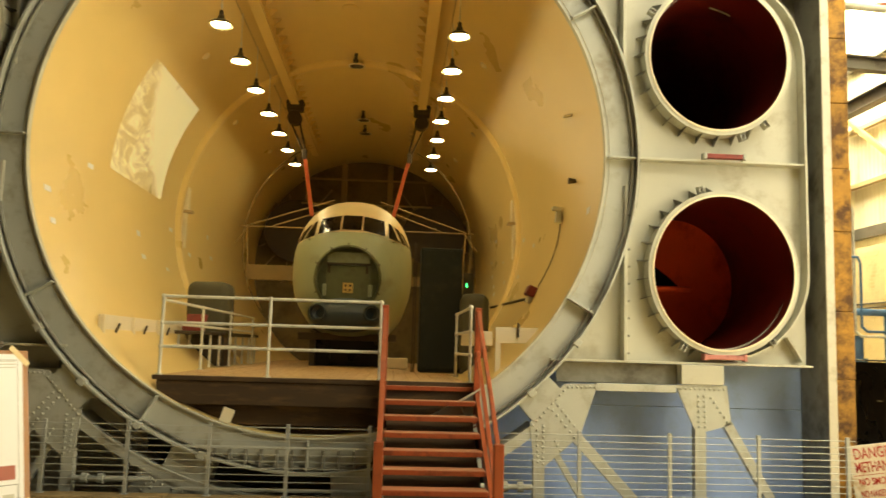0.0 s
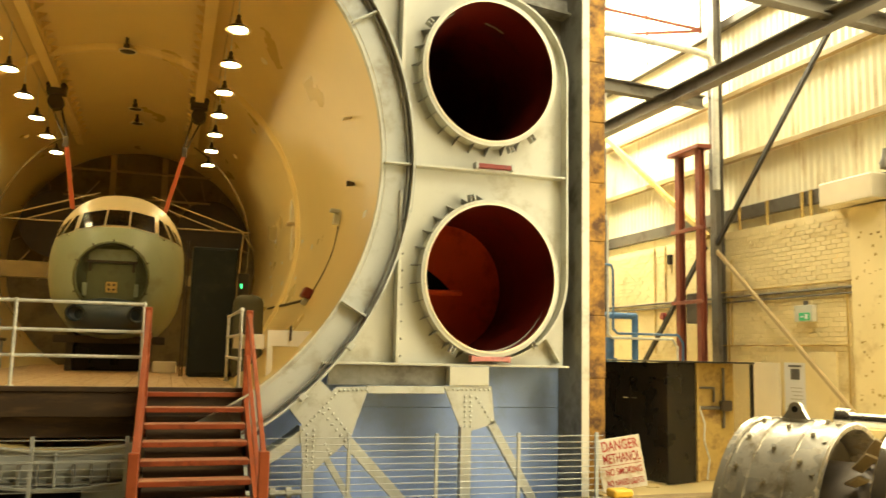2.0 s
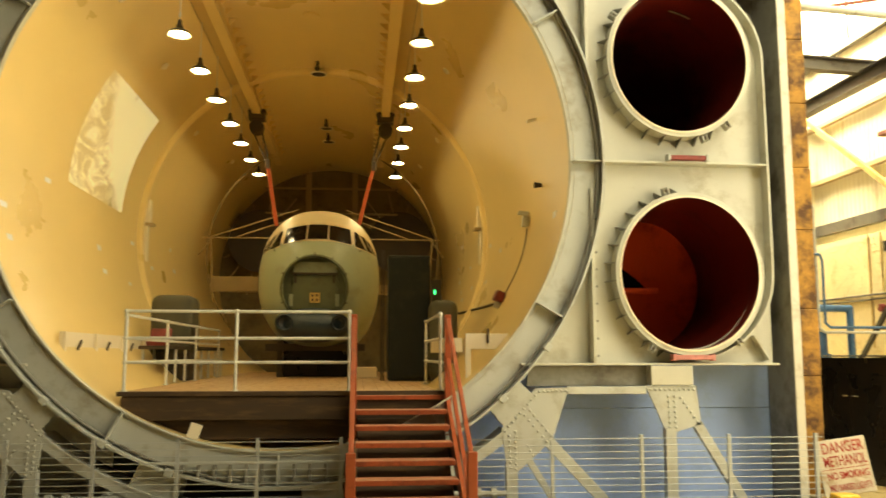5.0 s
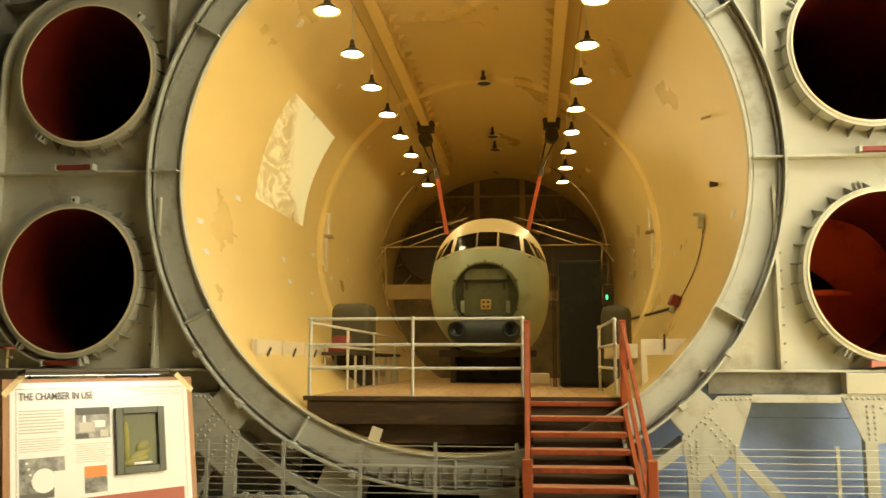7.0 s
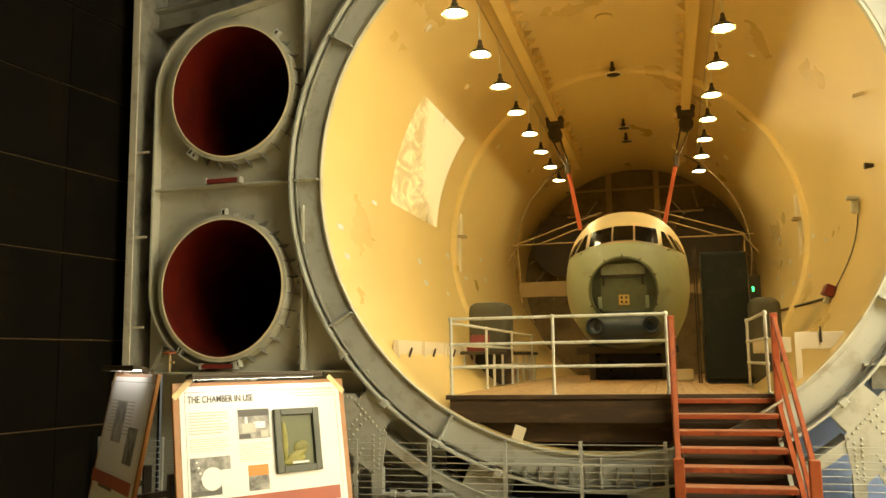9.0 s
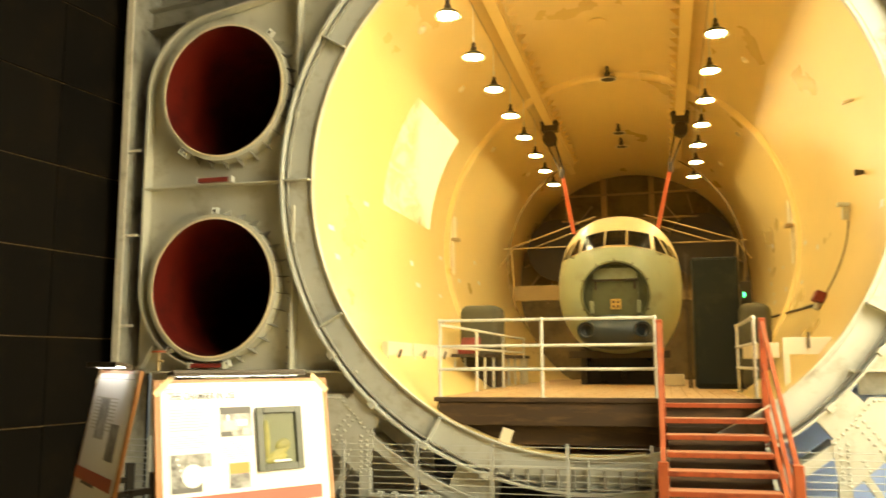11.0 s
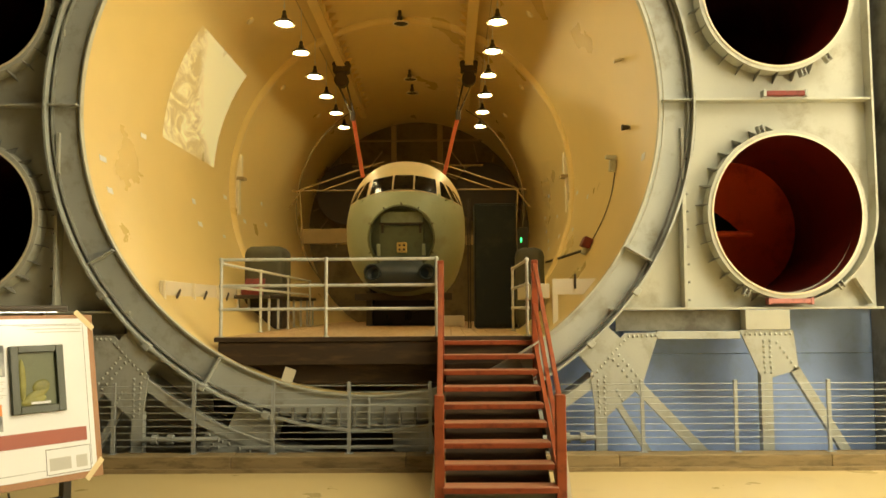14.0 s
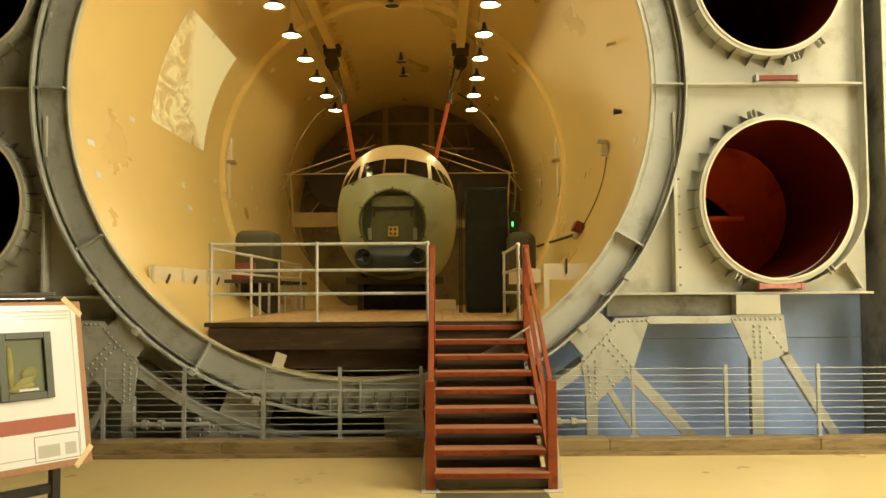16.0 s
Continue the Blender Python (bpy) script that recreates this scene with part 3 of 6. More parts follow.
# ---- the chamber ----
def chamber():
    bm = bmesh.new()
    lathe(bm, [(RI, 0.02), (RI, 18.3)], (0, 0, ZC), "y", n=128)
    lathe(bm, [(RI + 0.06, 18.3), (RI + 0.06, 0.02)], (0, 0, ZC), "y", n=128)
    one("chamber_shell", bm, M_CREAM, "cream glossy painted steel wall of the round chamber", "chamber wall", kind="structure", smooth=True)
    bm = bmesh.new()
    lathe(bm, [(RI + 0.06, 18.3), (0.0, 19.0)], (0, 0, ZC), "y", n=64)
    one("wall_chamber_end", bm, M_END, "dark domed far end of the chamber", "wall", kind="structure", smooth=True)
    fl = thing("mouth_flange", (0, 0, ZC - 4.3), "wide grey painted steel flange round the chamber mouth", "flange", kind="structure")
    bm = bmesh.new()
    ringband(bm, RI + 0.012, 4.235, 0.03, 0.08, n=160)
    part("flange_face", bm, M_GREY, fl, "", True)
    bm = bmesh.new()
    ringband(bm, RI - 0.004, RI + 0.014, -0.012, 0.085, n=160)
    part("lip", bm, M_PANEL, fl, "pale painted lip", True)
    bm = bmesh.new()
    ringband(bm, 4.222, 4.25, -0.13, PY, n=160)
    part("outer_rim", bm, M_GREY, fl, "", True)
    # a darker ring gives the dark line of the groove inside the rim
    bm = bmesh.new()
    ringband(bm, 4.168, 4.182, -0.045, 0.029, n=160)
    part("seal_ring", bm, M_DARKGREY, fl, "", True)
    # the shadowed gap outside the rim, painted as a black ring
    bm = bmesh.new()
    ringband(bm, 4.252, 4.28, -0.03, -0.004, a0=-9, a1=189, n=120)
    part("gasket", bm, M_BLACK, fl, "black ring drawn for the dark gap round the rim", True)
    for k in range(12):
        a = 30 * k
        m = Matrix.Translation((0, 0, ZC)) @ Matrix.Rotation(-radians(a), 4, "Y")
        part("stiffener", bevel_box(RI + 0.02, 4.213, -0.10, 0.029, -0.012, 0.012, 0.003, 1, m), M_GREY, fl)
    # clips on the outer rim
    for a in (216, 228, 240, 252, 288, 300, 312, 324):
        m = Matrix.Translation((0, 0, ZC)) @ Matrix.Rotation(-radians(a), 4, "Y")
        part("rim_clip", bevel_box(4.20, 4.29, -0.15, -0.03, -0.05, 0.05, 0.008, 1, m), M_GREY, fl)
    # ribs round the inside
    for y in (7.75,):
        bm = bmesh.new()
        lathe(bm, [(RI - 0.001, y - 0.20), (RI - 0.05, y - 0.16), (RI - 0.085, y - 0.08), (RI - 0.09, y), (RI - 0.085, y + 0.08), (RI - 0.05, y + 0.16), (RI - 0.001, y + 0.20)], (0, 0, ZC), "y", n=128)
        one("inner_ring", bm, M_CREAM, "cream painted ring weld round the inside of the chamber", "ring", "inner rings", "structure", True)
    return fl


chamber()


def lower_ring():
    """Bar, ribs and saddle blocks at the bottom of the mouth flange."""
    g = thing("cradle_girder", (0, 0, 0.0), "grey steel bar with upright ribs across the foot of the flange", "girder", kind="structure")
    part("cross_bar", bevel_box(-1.68, 1.68, -0.09, -0.055, 0.715, 0.75, 0.004, 1), M_GREY, g)
    for k in range(19):
        x = -1.75 + 0.195 * k
        zr = ZC - math.sqrt(4.21 ** 2 - x * x)
        if zr < 0.70 and not -0.05 < x < 0.12:
            part("rib", bevel_box(x - 0.016, x + 0.016, -0.085, 0.029, zr, 0.713, 0.003, 1), M_DARKGREY, g)
    for a0, a1 in ((246.7, 254.4), (274.0, 280.5), (285.6, 293.3)):
        bm = bmesh.new()
        ringband(bm, 4.252, 4.585, 0.0, 0.34, a0=a0, a1=a1, n=6)
        part("saddle_block", bm, M_GREY, g)
    part("tie_bar", bevel_box(-1.6, 0.95, -0.15, -0.10, 0.20, 0.235, 0.004, 1), M_GREY, g)
    bm = bmesh.new()
    ringband(bm, 4.57, 4.595, -0.04, 0.45, a0=231, a1=309, n=72)
    part("lower_flange", bm, M_GREY, g, "", True)
    bm = bmesh.new()
    ringband(bm, 4.596, 4.70, -0.03, 0.0, a0=231, a1=309, n=72)
    part("lower_web", bm, M_GREY, g, "", True)
    return g


lower_ring()


def rivets(bm, p, q, n):
    for i in range(n):
        f = i / max(n - 1, 1)
        ball(bm, (p[0] + (q[0] - p[0]) * f, -0.055, p[1] + (q[1] - p[1]) * f), 0.019, 6)


def leg(sign):
    s = sign
    th = thing("support_leg", (s * 3.2, 0, -1.2), "grey riveted steel leg and gusset carrying the chamber", "steel support", "support legs", "structure")
    flip = lambda pts: [(s * x, z) for x, z in pts][::s]
    bm = bmesh.new()
    ringband(bm, 4.255, 4.53, -0.06, 0.12, a0=309.2 if s > 0 else 223.8, a1=316.2 if s > 0 else 230.8, n=6)
    part("saddle_plate", bm, M_GREY, th)
    bm = bmesh.new()
    prism(bm, flip([(2.83, 1.12), (3.28, 1.63), (3.72, 1.64), (3.51, 1.02), (3.39, 0.885), (3.03, 0.57), (2.90, 0.57)]), -0.05, -0.02)
    part("gusset", bm, M_GREY, th)
    bm = bmesh.new()
    rivets(bm, (s * 3.33, 1.59), (s * 3.68, 1.60), 7)
    rivets(bm, (s * 2.87, 1.09), (s * 3.27, 1.54), 9)
    rivets(bm, (s * 3.13, 1.29), (s * 3.42, 0.95), 6)
    rivets(bm, (s * 3.20, 1.35), (s * 3.47, 1.03), 6)
    rivets(bm, (s * 2.925, 1.03), (s * 2.94, 0.63), 7)
    rivets(bm, (s * 3.01, 1.08), (s * 3.01, 0.61), 8)
    rivets(bm, (s * 3.165, 0.90), (s * 3.235, 0.78), 3)
    tagged(part("rivets", bm, M_GREY, th, "", True), kind="stuff")
    bm = bmesh.new()
    beam(bm, (s * 2.96, -0.0, -1.2), (s * 2.96, -0.0, 0.66), 0.145, 0.12, (0, 1, 0))
    part("post", bm, M_GREY, th)
    bm = bmesh.new()
    beam(bm, (s * 3.40, 0.0, 1.0), (s * 5.50, 0.0, -1.2), 0.14, 0.10, (0, 1, 0))
    part("brace", bm, M_GREY, th)
    bm = bmesh.new()
    beam(bm, (s * 3.18, 0.05, 0.74), (s * 4.4, 0.25, -1.2), 0.08, 0.10, (0, 1, 0))
    part("brace", bm, M_GREY, th)
    bm = bmesh.new()
    prism(bm, flip([(2.05, 0.47), (1.6, 0.26), (1.0, 0.04), (2.3, 0.04), (2.2, 0.2)]), -0.012, 0.012)
    part("foot_gusset", bm, M_GREY, th)
    bm = bmesh.new()
    for i in range(9):
        a = radians(244.5 + 1.7 * i)
        ball(bm, (-s * 4.76 * math.cos(a), -0.016, ZC + 4.76 * math.sin(a)), 0.02, 6)
    for q in range(2):
        for i in range(4):
            ball(bm, (s * (1.83 + 0.05 * i + 0.12 * q), -0.016, 0.36 - 0.075 * i - 0.03 * q), 0.02, 6)
    tagged(part("rivets", bm, M_GREY, th, "", True), kind="stuff")
    bm = bmesh.new()
    rod(bm, (s * 2.87, -0.1, 0.32), (s * 1.9, -0.1, 0.32), 0.035)
    for x in (2.75, 2.55):
        rod(bm, (s * x, -0.1, 0.32), (s * (x - 0.07), -0.1, 0.32), 0.065)
    part("drain_pipe", bm, M_GREY, th, "", True)

    th = thing("side_stanchion", (s * 5.1, 0, -1.2), "grey steel stanchion with a riveted gusset under the front plate", "steel support", "side stanchions", "structure")
    bm = bmesh.new()
    prism(bm, flip([(4.75, 1.66), (5.435, 1.66), (5.49, 1.16), (5.40, 1.13), (5.15, 1.06), (5.01, 1.06)]), -0.05, -0.02)
    part("gusset", bm, M_GREY, th)
    bm = bmesh.new()
    rivets(bm, (s * 4.82, 1.61), (s * 5.40, 1.61), 10)
    rivets(bm, (s * 5.05, 1.52), (s * 5.06, 1.12), 7)
    rivets(bm, (s * 5.13, 1.52), (s * 5.14, 1.12), 7)
    rivets(bm, (s * 5.22, 1.50), (s * 5.44, 1.19), 6)
    tagged(part("rivets", bm, M_GREY, th, "", True), kind="stuff")
    part("cap", bevel_box(*sorted((s * 4.82, s * 5.39)), -0.08, 0.12, 1.665, 1.92, 0.008), M_PANEL, th)
    bm = bmesh.new()
    beam(bm, (s * 5.075, 0.0, -1.2), (s * 5.075, 0.0, 1.12), 0.145, 0.12, (0, 1, 0))
    part("post", bm, M_GREY, th)
    bm = bmesh.new()
    beam(bm, (s * 5.44, 0.0, 1.17), (s * 6.80, 0.0, -1.1), 0.12, 0.10, (0, 1, 0))
    part("brace", bm, M_GREY, th)
    part("top_bar", bevel_box(*sorted((s * 3.70, s * 4.76)), -0.05, 0.05, 1.552, 1.65, 0.006), M_GREY, th)
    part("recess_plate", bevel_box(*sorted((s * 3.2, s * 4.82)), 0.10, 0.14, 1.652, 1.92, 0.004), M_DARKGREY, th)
    return th


for sign in (1, -1):
    leg(sign)

# painted wall behind the legs
blue = thing("wall_blue", (5.0, 0.75, -1.2), "pale blue painted panel wall behind the stanchions", "wall", kind="structure")
for x0, x1, z0, z1 in ((2.4, 7.055, -1.2, 1.32), (2.80, 7.055, 1.326, 1.95)):
    part("panel", bevel_box(x0, x1, 0.72, 0.78, z0, z1, 0.004, 1), M_BLUE, blue)
bm = bmesh.new()
box(bm, -6.75, -2.2, 0.72, 0.78, -1.2, 1.3)
box(bm, -6.75, -2.80, 0.72, 0.78, 1.3, 1.95)
box(bm, -2.26, -2.2, 0.78, 3.0, -1.2, 1.3)
one("wall_under_west", bm, M_PANEL, "dim grey plate wall under the west front plate", "wall", kind="structure")
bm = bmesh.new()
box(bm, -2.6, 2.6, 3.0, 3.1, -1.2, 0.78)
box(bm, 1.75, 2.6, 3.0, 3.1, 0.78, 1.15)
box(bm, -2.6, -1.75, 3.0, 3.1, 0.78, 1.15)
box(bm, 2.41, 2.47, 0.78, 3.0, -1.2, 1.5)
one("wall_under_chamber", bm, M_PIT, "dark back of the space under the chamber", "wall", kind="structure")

# ---- side posts ----
def side_post(s):
    west = s < 0
    th = thing("channel_post", (s * 6.82, 0.1, -1.2), "grey steel channel post in shade beside the front plate" if west else "white painted steel channel post beside the front plate", "steel post", "channel posts", "structure")
    # web of the same post, coloured darker to give the shade in the gap
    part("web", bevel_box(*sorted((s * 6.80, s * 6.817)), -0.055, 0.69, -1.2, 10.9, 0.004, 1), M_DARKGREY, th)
    part("flange", bevel_box(*sorted((s * 6.798, s * 6.915)), -0.08, -0.056, -1.2, 10.9, 0.004, 1), M_WHITE, th)
    if west:
        for z in (3.95, 5.25, 2.6):
            part("bracket", bevel_box(-6.797, -6.59, -0.06, -0.021, z, z + 0.035, 0.004, 1), M_WHITE, th, "small white bracket")
    th = thing("lagged_column", (s * 7.22, 0.4, 0), "rusty ochre lagged column of stacked blocks", "column", "lagged columns", "structure")
    z, k = 0.0, 0
    random.seed(31)
    while z < 10.9:
        h = 0.85 + random.random() * 0.5
        b = bevel_box(*sorted((s * (7.01 + random.random() * 0.012), s * (7.37 + random.random() * 0.012))), 0.28 + random.random() * 0.012, 0.75, z + 0.006, min(z + h, 10.95), 0.014)
        part("block", b, M_YELLOW, th)
        z += h


side_post(1)
side_post(-1)
bm = bmesh.new()
box(bm, 6.82, 7.06, 0.50, 0.54, -1.2, 10.9)
box(bm, -7.06, -6.82, 0.50, 0.54, -1.2, 10.9)
one("gap_cover", bm, M_BROWNDARK, "dark strip between the channel post and the lagged column", "strip", kind="structure")
# outer casing of the chamber house towards the side bay
bm = bmesh.new()
box(bm, 7.06, 7.38, 0.76, 9.4, 0, 10.9)
one("wall_house_east", bm, M_BROWNDARK, "brown side wall of the chamber house", "wall", kind="structure")

# black panel wall on the west side
bw = thing("wall_black", (-7.4, -5.0, 0), "tall black panel wall with brown taped joints", "wall", kind="structure")
A, B = Vector((-7.12, 0.25, 0)), Vector((-8.6, -9.4, 0))
d = (B - A).normalized()
nrm = Vector((-d.y, d.x, 0))
if nrm.x < 0:
    nrm = -nrm
L = (B - A).length
for i in range(8):
    for j in range(9):
        p = A + d * (L / 8 * i)
        m = Matrix(((d.x, nrm.x, 0, p.x), (d.y, nrm.y, 0, p.y), (0, 0, 1, 0), (0, 0, 0, 1)))
        part("panel", bevel_box(0.006, L / 8 - 0.006, -0.05, 0.0, 1.22 * j + 0.006, 1.22 * j + 1.21, 0.005, 1, m), M_BLACK, bw)
bm = bmesh.new()
m = Matrix(((d.x, nrm.x, 0, A.x), (d.y, nrm.y, 0, A.y), (0, 0, 1, 0), (0, 0, 0, 1)))
box(bm, 0, L, -0.1, -0.03, 0, 10.98, m)
part("backing", bm, M_GOLD, bw)

# ---- things in the chamber ----
PZ = 1.595
plat = thing("platform", (0, 0.15, PZ - 0.5), "timber visitor platform with worn brown planks", "platform", kind="structure")
random.seed(8)
y = 0.2
for i in range(21):
    w = 2.02 * 2 / 21
    x0 = -2.02 + w * i
    part("plank", bevel_box(x0 + 0.002, x0 + w - 0.002, 0.24, 13.0, PZ - 0.04, PZ + random.random() * 0.003, 0.004, 1), M_PLANK, plat)
part("nosing", bevel_box(-2.05, 2.2, 0.14, 0.238, PZ - 0.055, PZ + 0.004, 0.008), M_DARKWOOD, plat)
part("front_beam", bevel_box(-2.0, 2.15, 0.17, 0.30, PZ - 0.36, PZ - 0.057, 0.012), M_DARKWOOD, plat)
part("sleeper", bevel_box(-1.75, 2.0, 0.34, 0.6, PZ - 0.62, PZ - 0.364, 0.015), M_DARKWOOD, plat)
for k in range(6):
    part("joist", bevel_box(-2.0, 2.0, 1.2 + 2.2 * k, 1.4 + 2.2 * k, PZ - 0.3, PZ - 0.043, 0.01), M_DARKWOOD, plat)
bm = bmesh.new()
prism(bm, [(-1.16, 1.04), (-1.02, 1.00), (-0.96, 1.17), (-1.10, 1.22)], 0.10, 0.125)
one("timber_wedge", bm, M_LIP, "small cream painted timber wedge leaning in the chamber mouth", "wedge")


def railing(name, posts, tops, label, base=PZ):
    """Tubular rails with ball joints; posts are (x, y), rails run through them in order."""
    th = thing(name, (posts[0][0], posts[0][1], base), label, "railing", "platform railings")
    for x, y in posts:
        bm = bmesh.new()
        rod(bm, (x, y, base), (x, y, base + tops[-1]), 0.021, 12)
        p = part("post", bm, M_RAIL, th, "", True)
        bm = bmesh.new()
        rod(bm, (x, y, base), (x, y, base + 0.02), 0.045, 12)
        part("foot", bm, M_RAIL, p, "", True)
        for h in tops:
            bm = bmesh.new()
            ball(bm, (x, y, base + h), 0.034, 10)
            part("joint", bm, M_RAIL, p, "", True)
    for h in tops:
        for a, b in zip(posts, posts[1:]):
            bm = bmesh.new()
            rod(bm, (a[0], a[1], base + h), (b[0], b[1], base + h), 0.021, 12)
            part("rail", bm, M_RAIL, th, "", True)
    return th


railing("front_railing", [(-1.98, 0.21), (-0.59, 0.21), (0.865, 0.21)], (0.37, 0.68, 1.025), "pale grey tubular railing along the platform edge")
railing("side_railing", [(-2.0, 0.30), (-2.0, 2.66), (-2.0, 5.0), (-2.0, 7.5)], (0.37, 0.68, 0.98), "pale grey tubular railing along the side of the platform")
railing("stair_head_railing", [(2.06, 0.21), (2.06, 2.7)], (0.37, 0.68, 1.0), "short pale grey tubular railing at the stair head")


def staircase():
    th = thing("staircase", (1.53, -2.4, 0), "oxide-red steel stair with worn wooden treads and handrails", "staircase")
    xl, xr = 0.925, 2.145
    for k in range(9):
        z, y = 0.19 + 0.1695 * k, -2.44 + 0.3205 * k
        part("tread", bevel_box(xl + 0.035, xr - 0.035, y, y + 0.25, z - 0.045, z, 0.008), M_TREAD, th, "worn red-brown wooden tread")
        part("tread_edge", bevel_box(xl + 0.035, xr - 0.035, y - 0.012, y - 0.001, z - 0.06, z - 0.006, 0.003, 1), M_STAIR, th)
    for x in (xl, xr):
        part("newel_post", bevel_box(x - 0.05, x + 0.05, -2.40, -2.29, 0.01, 1.09, 0.008), M_STAIR, th)
        part("top_post", bevel_box(x - 0.042, x + 0.042, 0.02, 0.10, 1.0, 2.585, 0.008), M_STAIR, th)
        bm = bmesh.new()
        beam(bm, (x, -2.30, 0.12), (x, 0.12, 1.42), 0.05, 0.22)
        part("stringer", bm, M_STAIR, th)
        for dz, r in ((0.0, 0.05), (-0.52, 0.045)):
            bm = bmesh.new()
            beam(bm, (x, -2.30, 1.04 + dz), (x, 0.06, 2.54 + dz), 0.05, r)
            bmesh.ops.bevel(bm, geom=bm.edges[:], offset=0.008, segments=2, affect="EDGES")
            part("handrail", bm, M_STAIR, th)
        part("foot_plate", bevel_box(x - 0.09, x + 0.09, -2.50, -2.24, 0.0, 0.012, 0.003, 1), M_WHITE, th, "pale steel foot plate")
        bm = bmesh.new()
        s = -1 if x < 1.5 else 1
        prism(bm, [(x + s * 0.052, 0.012), (x + s * 0.105, 0.012), (x + s * 0.052, 0.55)][::s], -2.36, -2.345)
        part("foot_web", bm, M_WHITE, th)
    # dark sheet under the open treads, in place of the shade there
    bm = bmesh.new()
    beam(bm, (1.535, -2.12, -0.02 + 0.04), (1.535, 0.16, 1.24), 1.10, 0.03, (0, -0.47, 0.88))
    part("under_board", bm, M_DARKWOOD, th, "dark sheet standing for the darkness behind the treads")
    part("kick_plate", bevel_box(xl + 0.04, xr - 0.04, -2.30, -2.28, 0.01, 0.10, 0.003, 1), M_DARKGREY, th)


staircase()
mat = thing("floor_mat", (1.52, -4.0, 0), "dark grey ribbed rubber mat at the foot of the stair", "mat")
part("sheet", bevel_box(0.98, 2.08, -5.4, -2.52, 0.0, 0.010, 0.004, 1), M_MAT, mat)
bm = bmesh.new()
for k in range(72):
    y = -5.38 + 0.04 * k
    box(bm, 0.99, 2.07, y, y + 0.02, 0.0101, 0.0135)
tagged(part("ribs", bm, M_MAT, mat), kind="stuff")


def fence(x0, x1, posts):
    th = thing("wire_fence", ((x0 + x1) / 2, -0.42, 0.185), "galvanised post and wire fence on the kerb", "fence", "wire fences")
    for x in posts:
        bm = bmesh.new()
        beam(bm, (x, -0.40, 0.185), (x, -0.40, 1.062), 0.042, 0.042, (0, 1, 0))
        p = part("post", bm, M_WIRE, th)
        bm = bmesh.new()
        box(bm, x - 0.05, x + 0.05, -0.45, -0.35, 0.186, 0.194)
        part("post_foot", bm, M_WIRE, p)
    for k in range(10):
        z = 0.285 + 0.0815 * k
        bm = bmesh.new()
        rod(bm, (x0, -0.42, z), (x1, -0.42, z), 0.005, 6)
        part("wire", bm, M_WIRE, th)


fence(-7.0, 0.80, [-7.0, -6.0, -5.05, -4.1, -3.13, -2.134, -1.156, -0.213, 0.789])
fence(2.27, 6.95, [2.27, 3.406, 4.556, 5.70, 6.86])


def pendant():
    th = thing("pendant_lamp", (0, 0, 7.04), "green enamelled pendant lamp hanging from the chamber roof, lit", "pendant lamp", "chamber lamps")
    bm = bmesh.new()
    lathe(bm, [(0.195, 0.0), (0.188, 0.012), (0.13, 0.07), (0.075, 0.10), (0.058, 0.12), (0.055, 0.118), (0.0, 0.118)], (0, 0, 7.04), "z", n=28)
    part("shade", bm, M_SHADE, th, "dark green enamel shade", True)
    bm = bmesh.new()
    lathe(bm, [(0.194, 0.0), (0.186, 0.008), (0.16, 0.014), (0.14, 0.013)], (0, 0, 7.04), "z", n=28)
    part("reflector", bm, M_ENAMEL, th, "cream enamel rim", True)
    bm = bmesh.new()
    lathe(bm, [(0.0, 0.26), (0.022, 0.255), (0.035, 0.235), (0.035, 0.18), (0.05, 0.16), (0.056, 0.121), (0.0, 0.121)], (0, 0, 7.04), "z", n=16)
    part("cap", bm, M_BROWNDARK, th, "", True)
    bm = bmesh.new()
    lathe(bm, [(0.142, 0.012), (0.12, 0.003), (0.07, -0.004), (0.0, -0.007)], (0, 0, 7.04), "z", n=24)
    part("bowl", bm, M_BULB, th, "glowing warm white bowl", True)
    bm = bmesh.new()
    rod(bm, (0, 0, 7.29), (0, 0, 7.95), 0.008, 6)
    rod(bm, (0, 0, 7.34), (0, 0, 7.40), 0.016, 8)
    part("stem", bm, M_RAIL, th)
    return th


lamp0 = pendant()
lamp0.location = (-1.88, 0.35, 7.04)
for k in range(8):
    for s in (-1, 1):
        if (k, s) != (0, -1):
            copy_thing(lamp0, pose(s * 1.88 + (0.05 if s > 0 else 0), 0.35 + 1.735 * k, 7.04))
for s in (-1, 1):
    bm = bmesh.new()
    rod(bm, (s * 1.9, 0.1, 7.94), (s * 1.9, 13.0, 7.94), 0.012, 6)
    one("lamp_conduit", bm, M_BRASSPIPE, "thin cream conduit feeding the pendant lamps", "conduit", "lamp conduits")


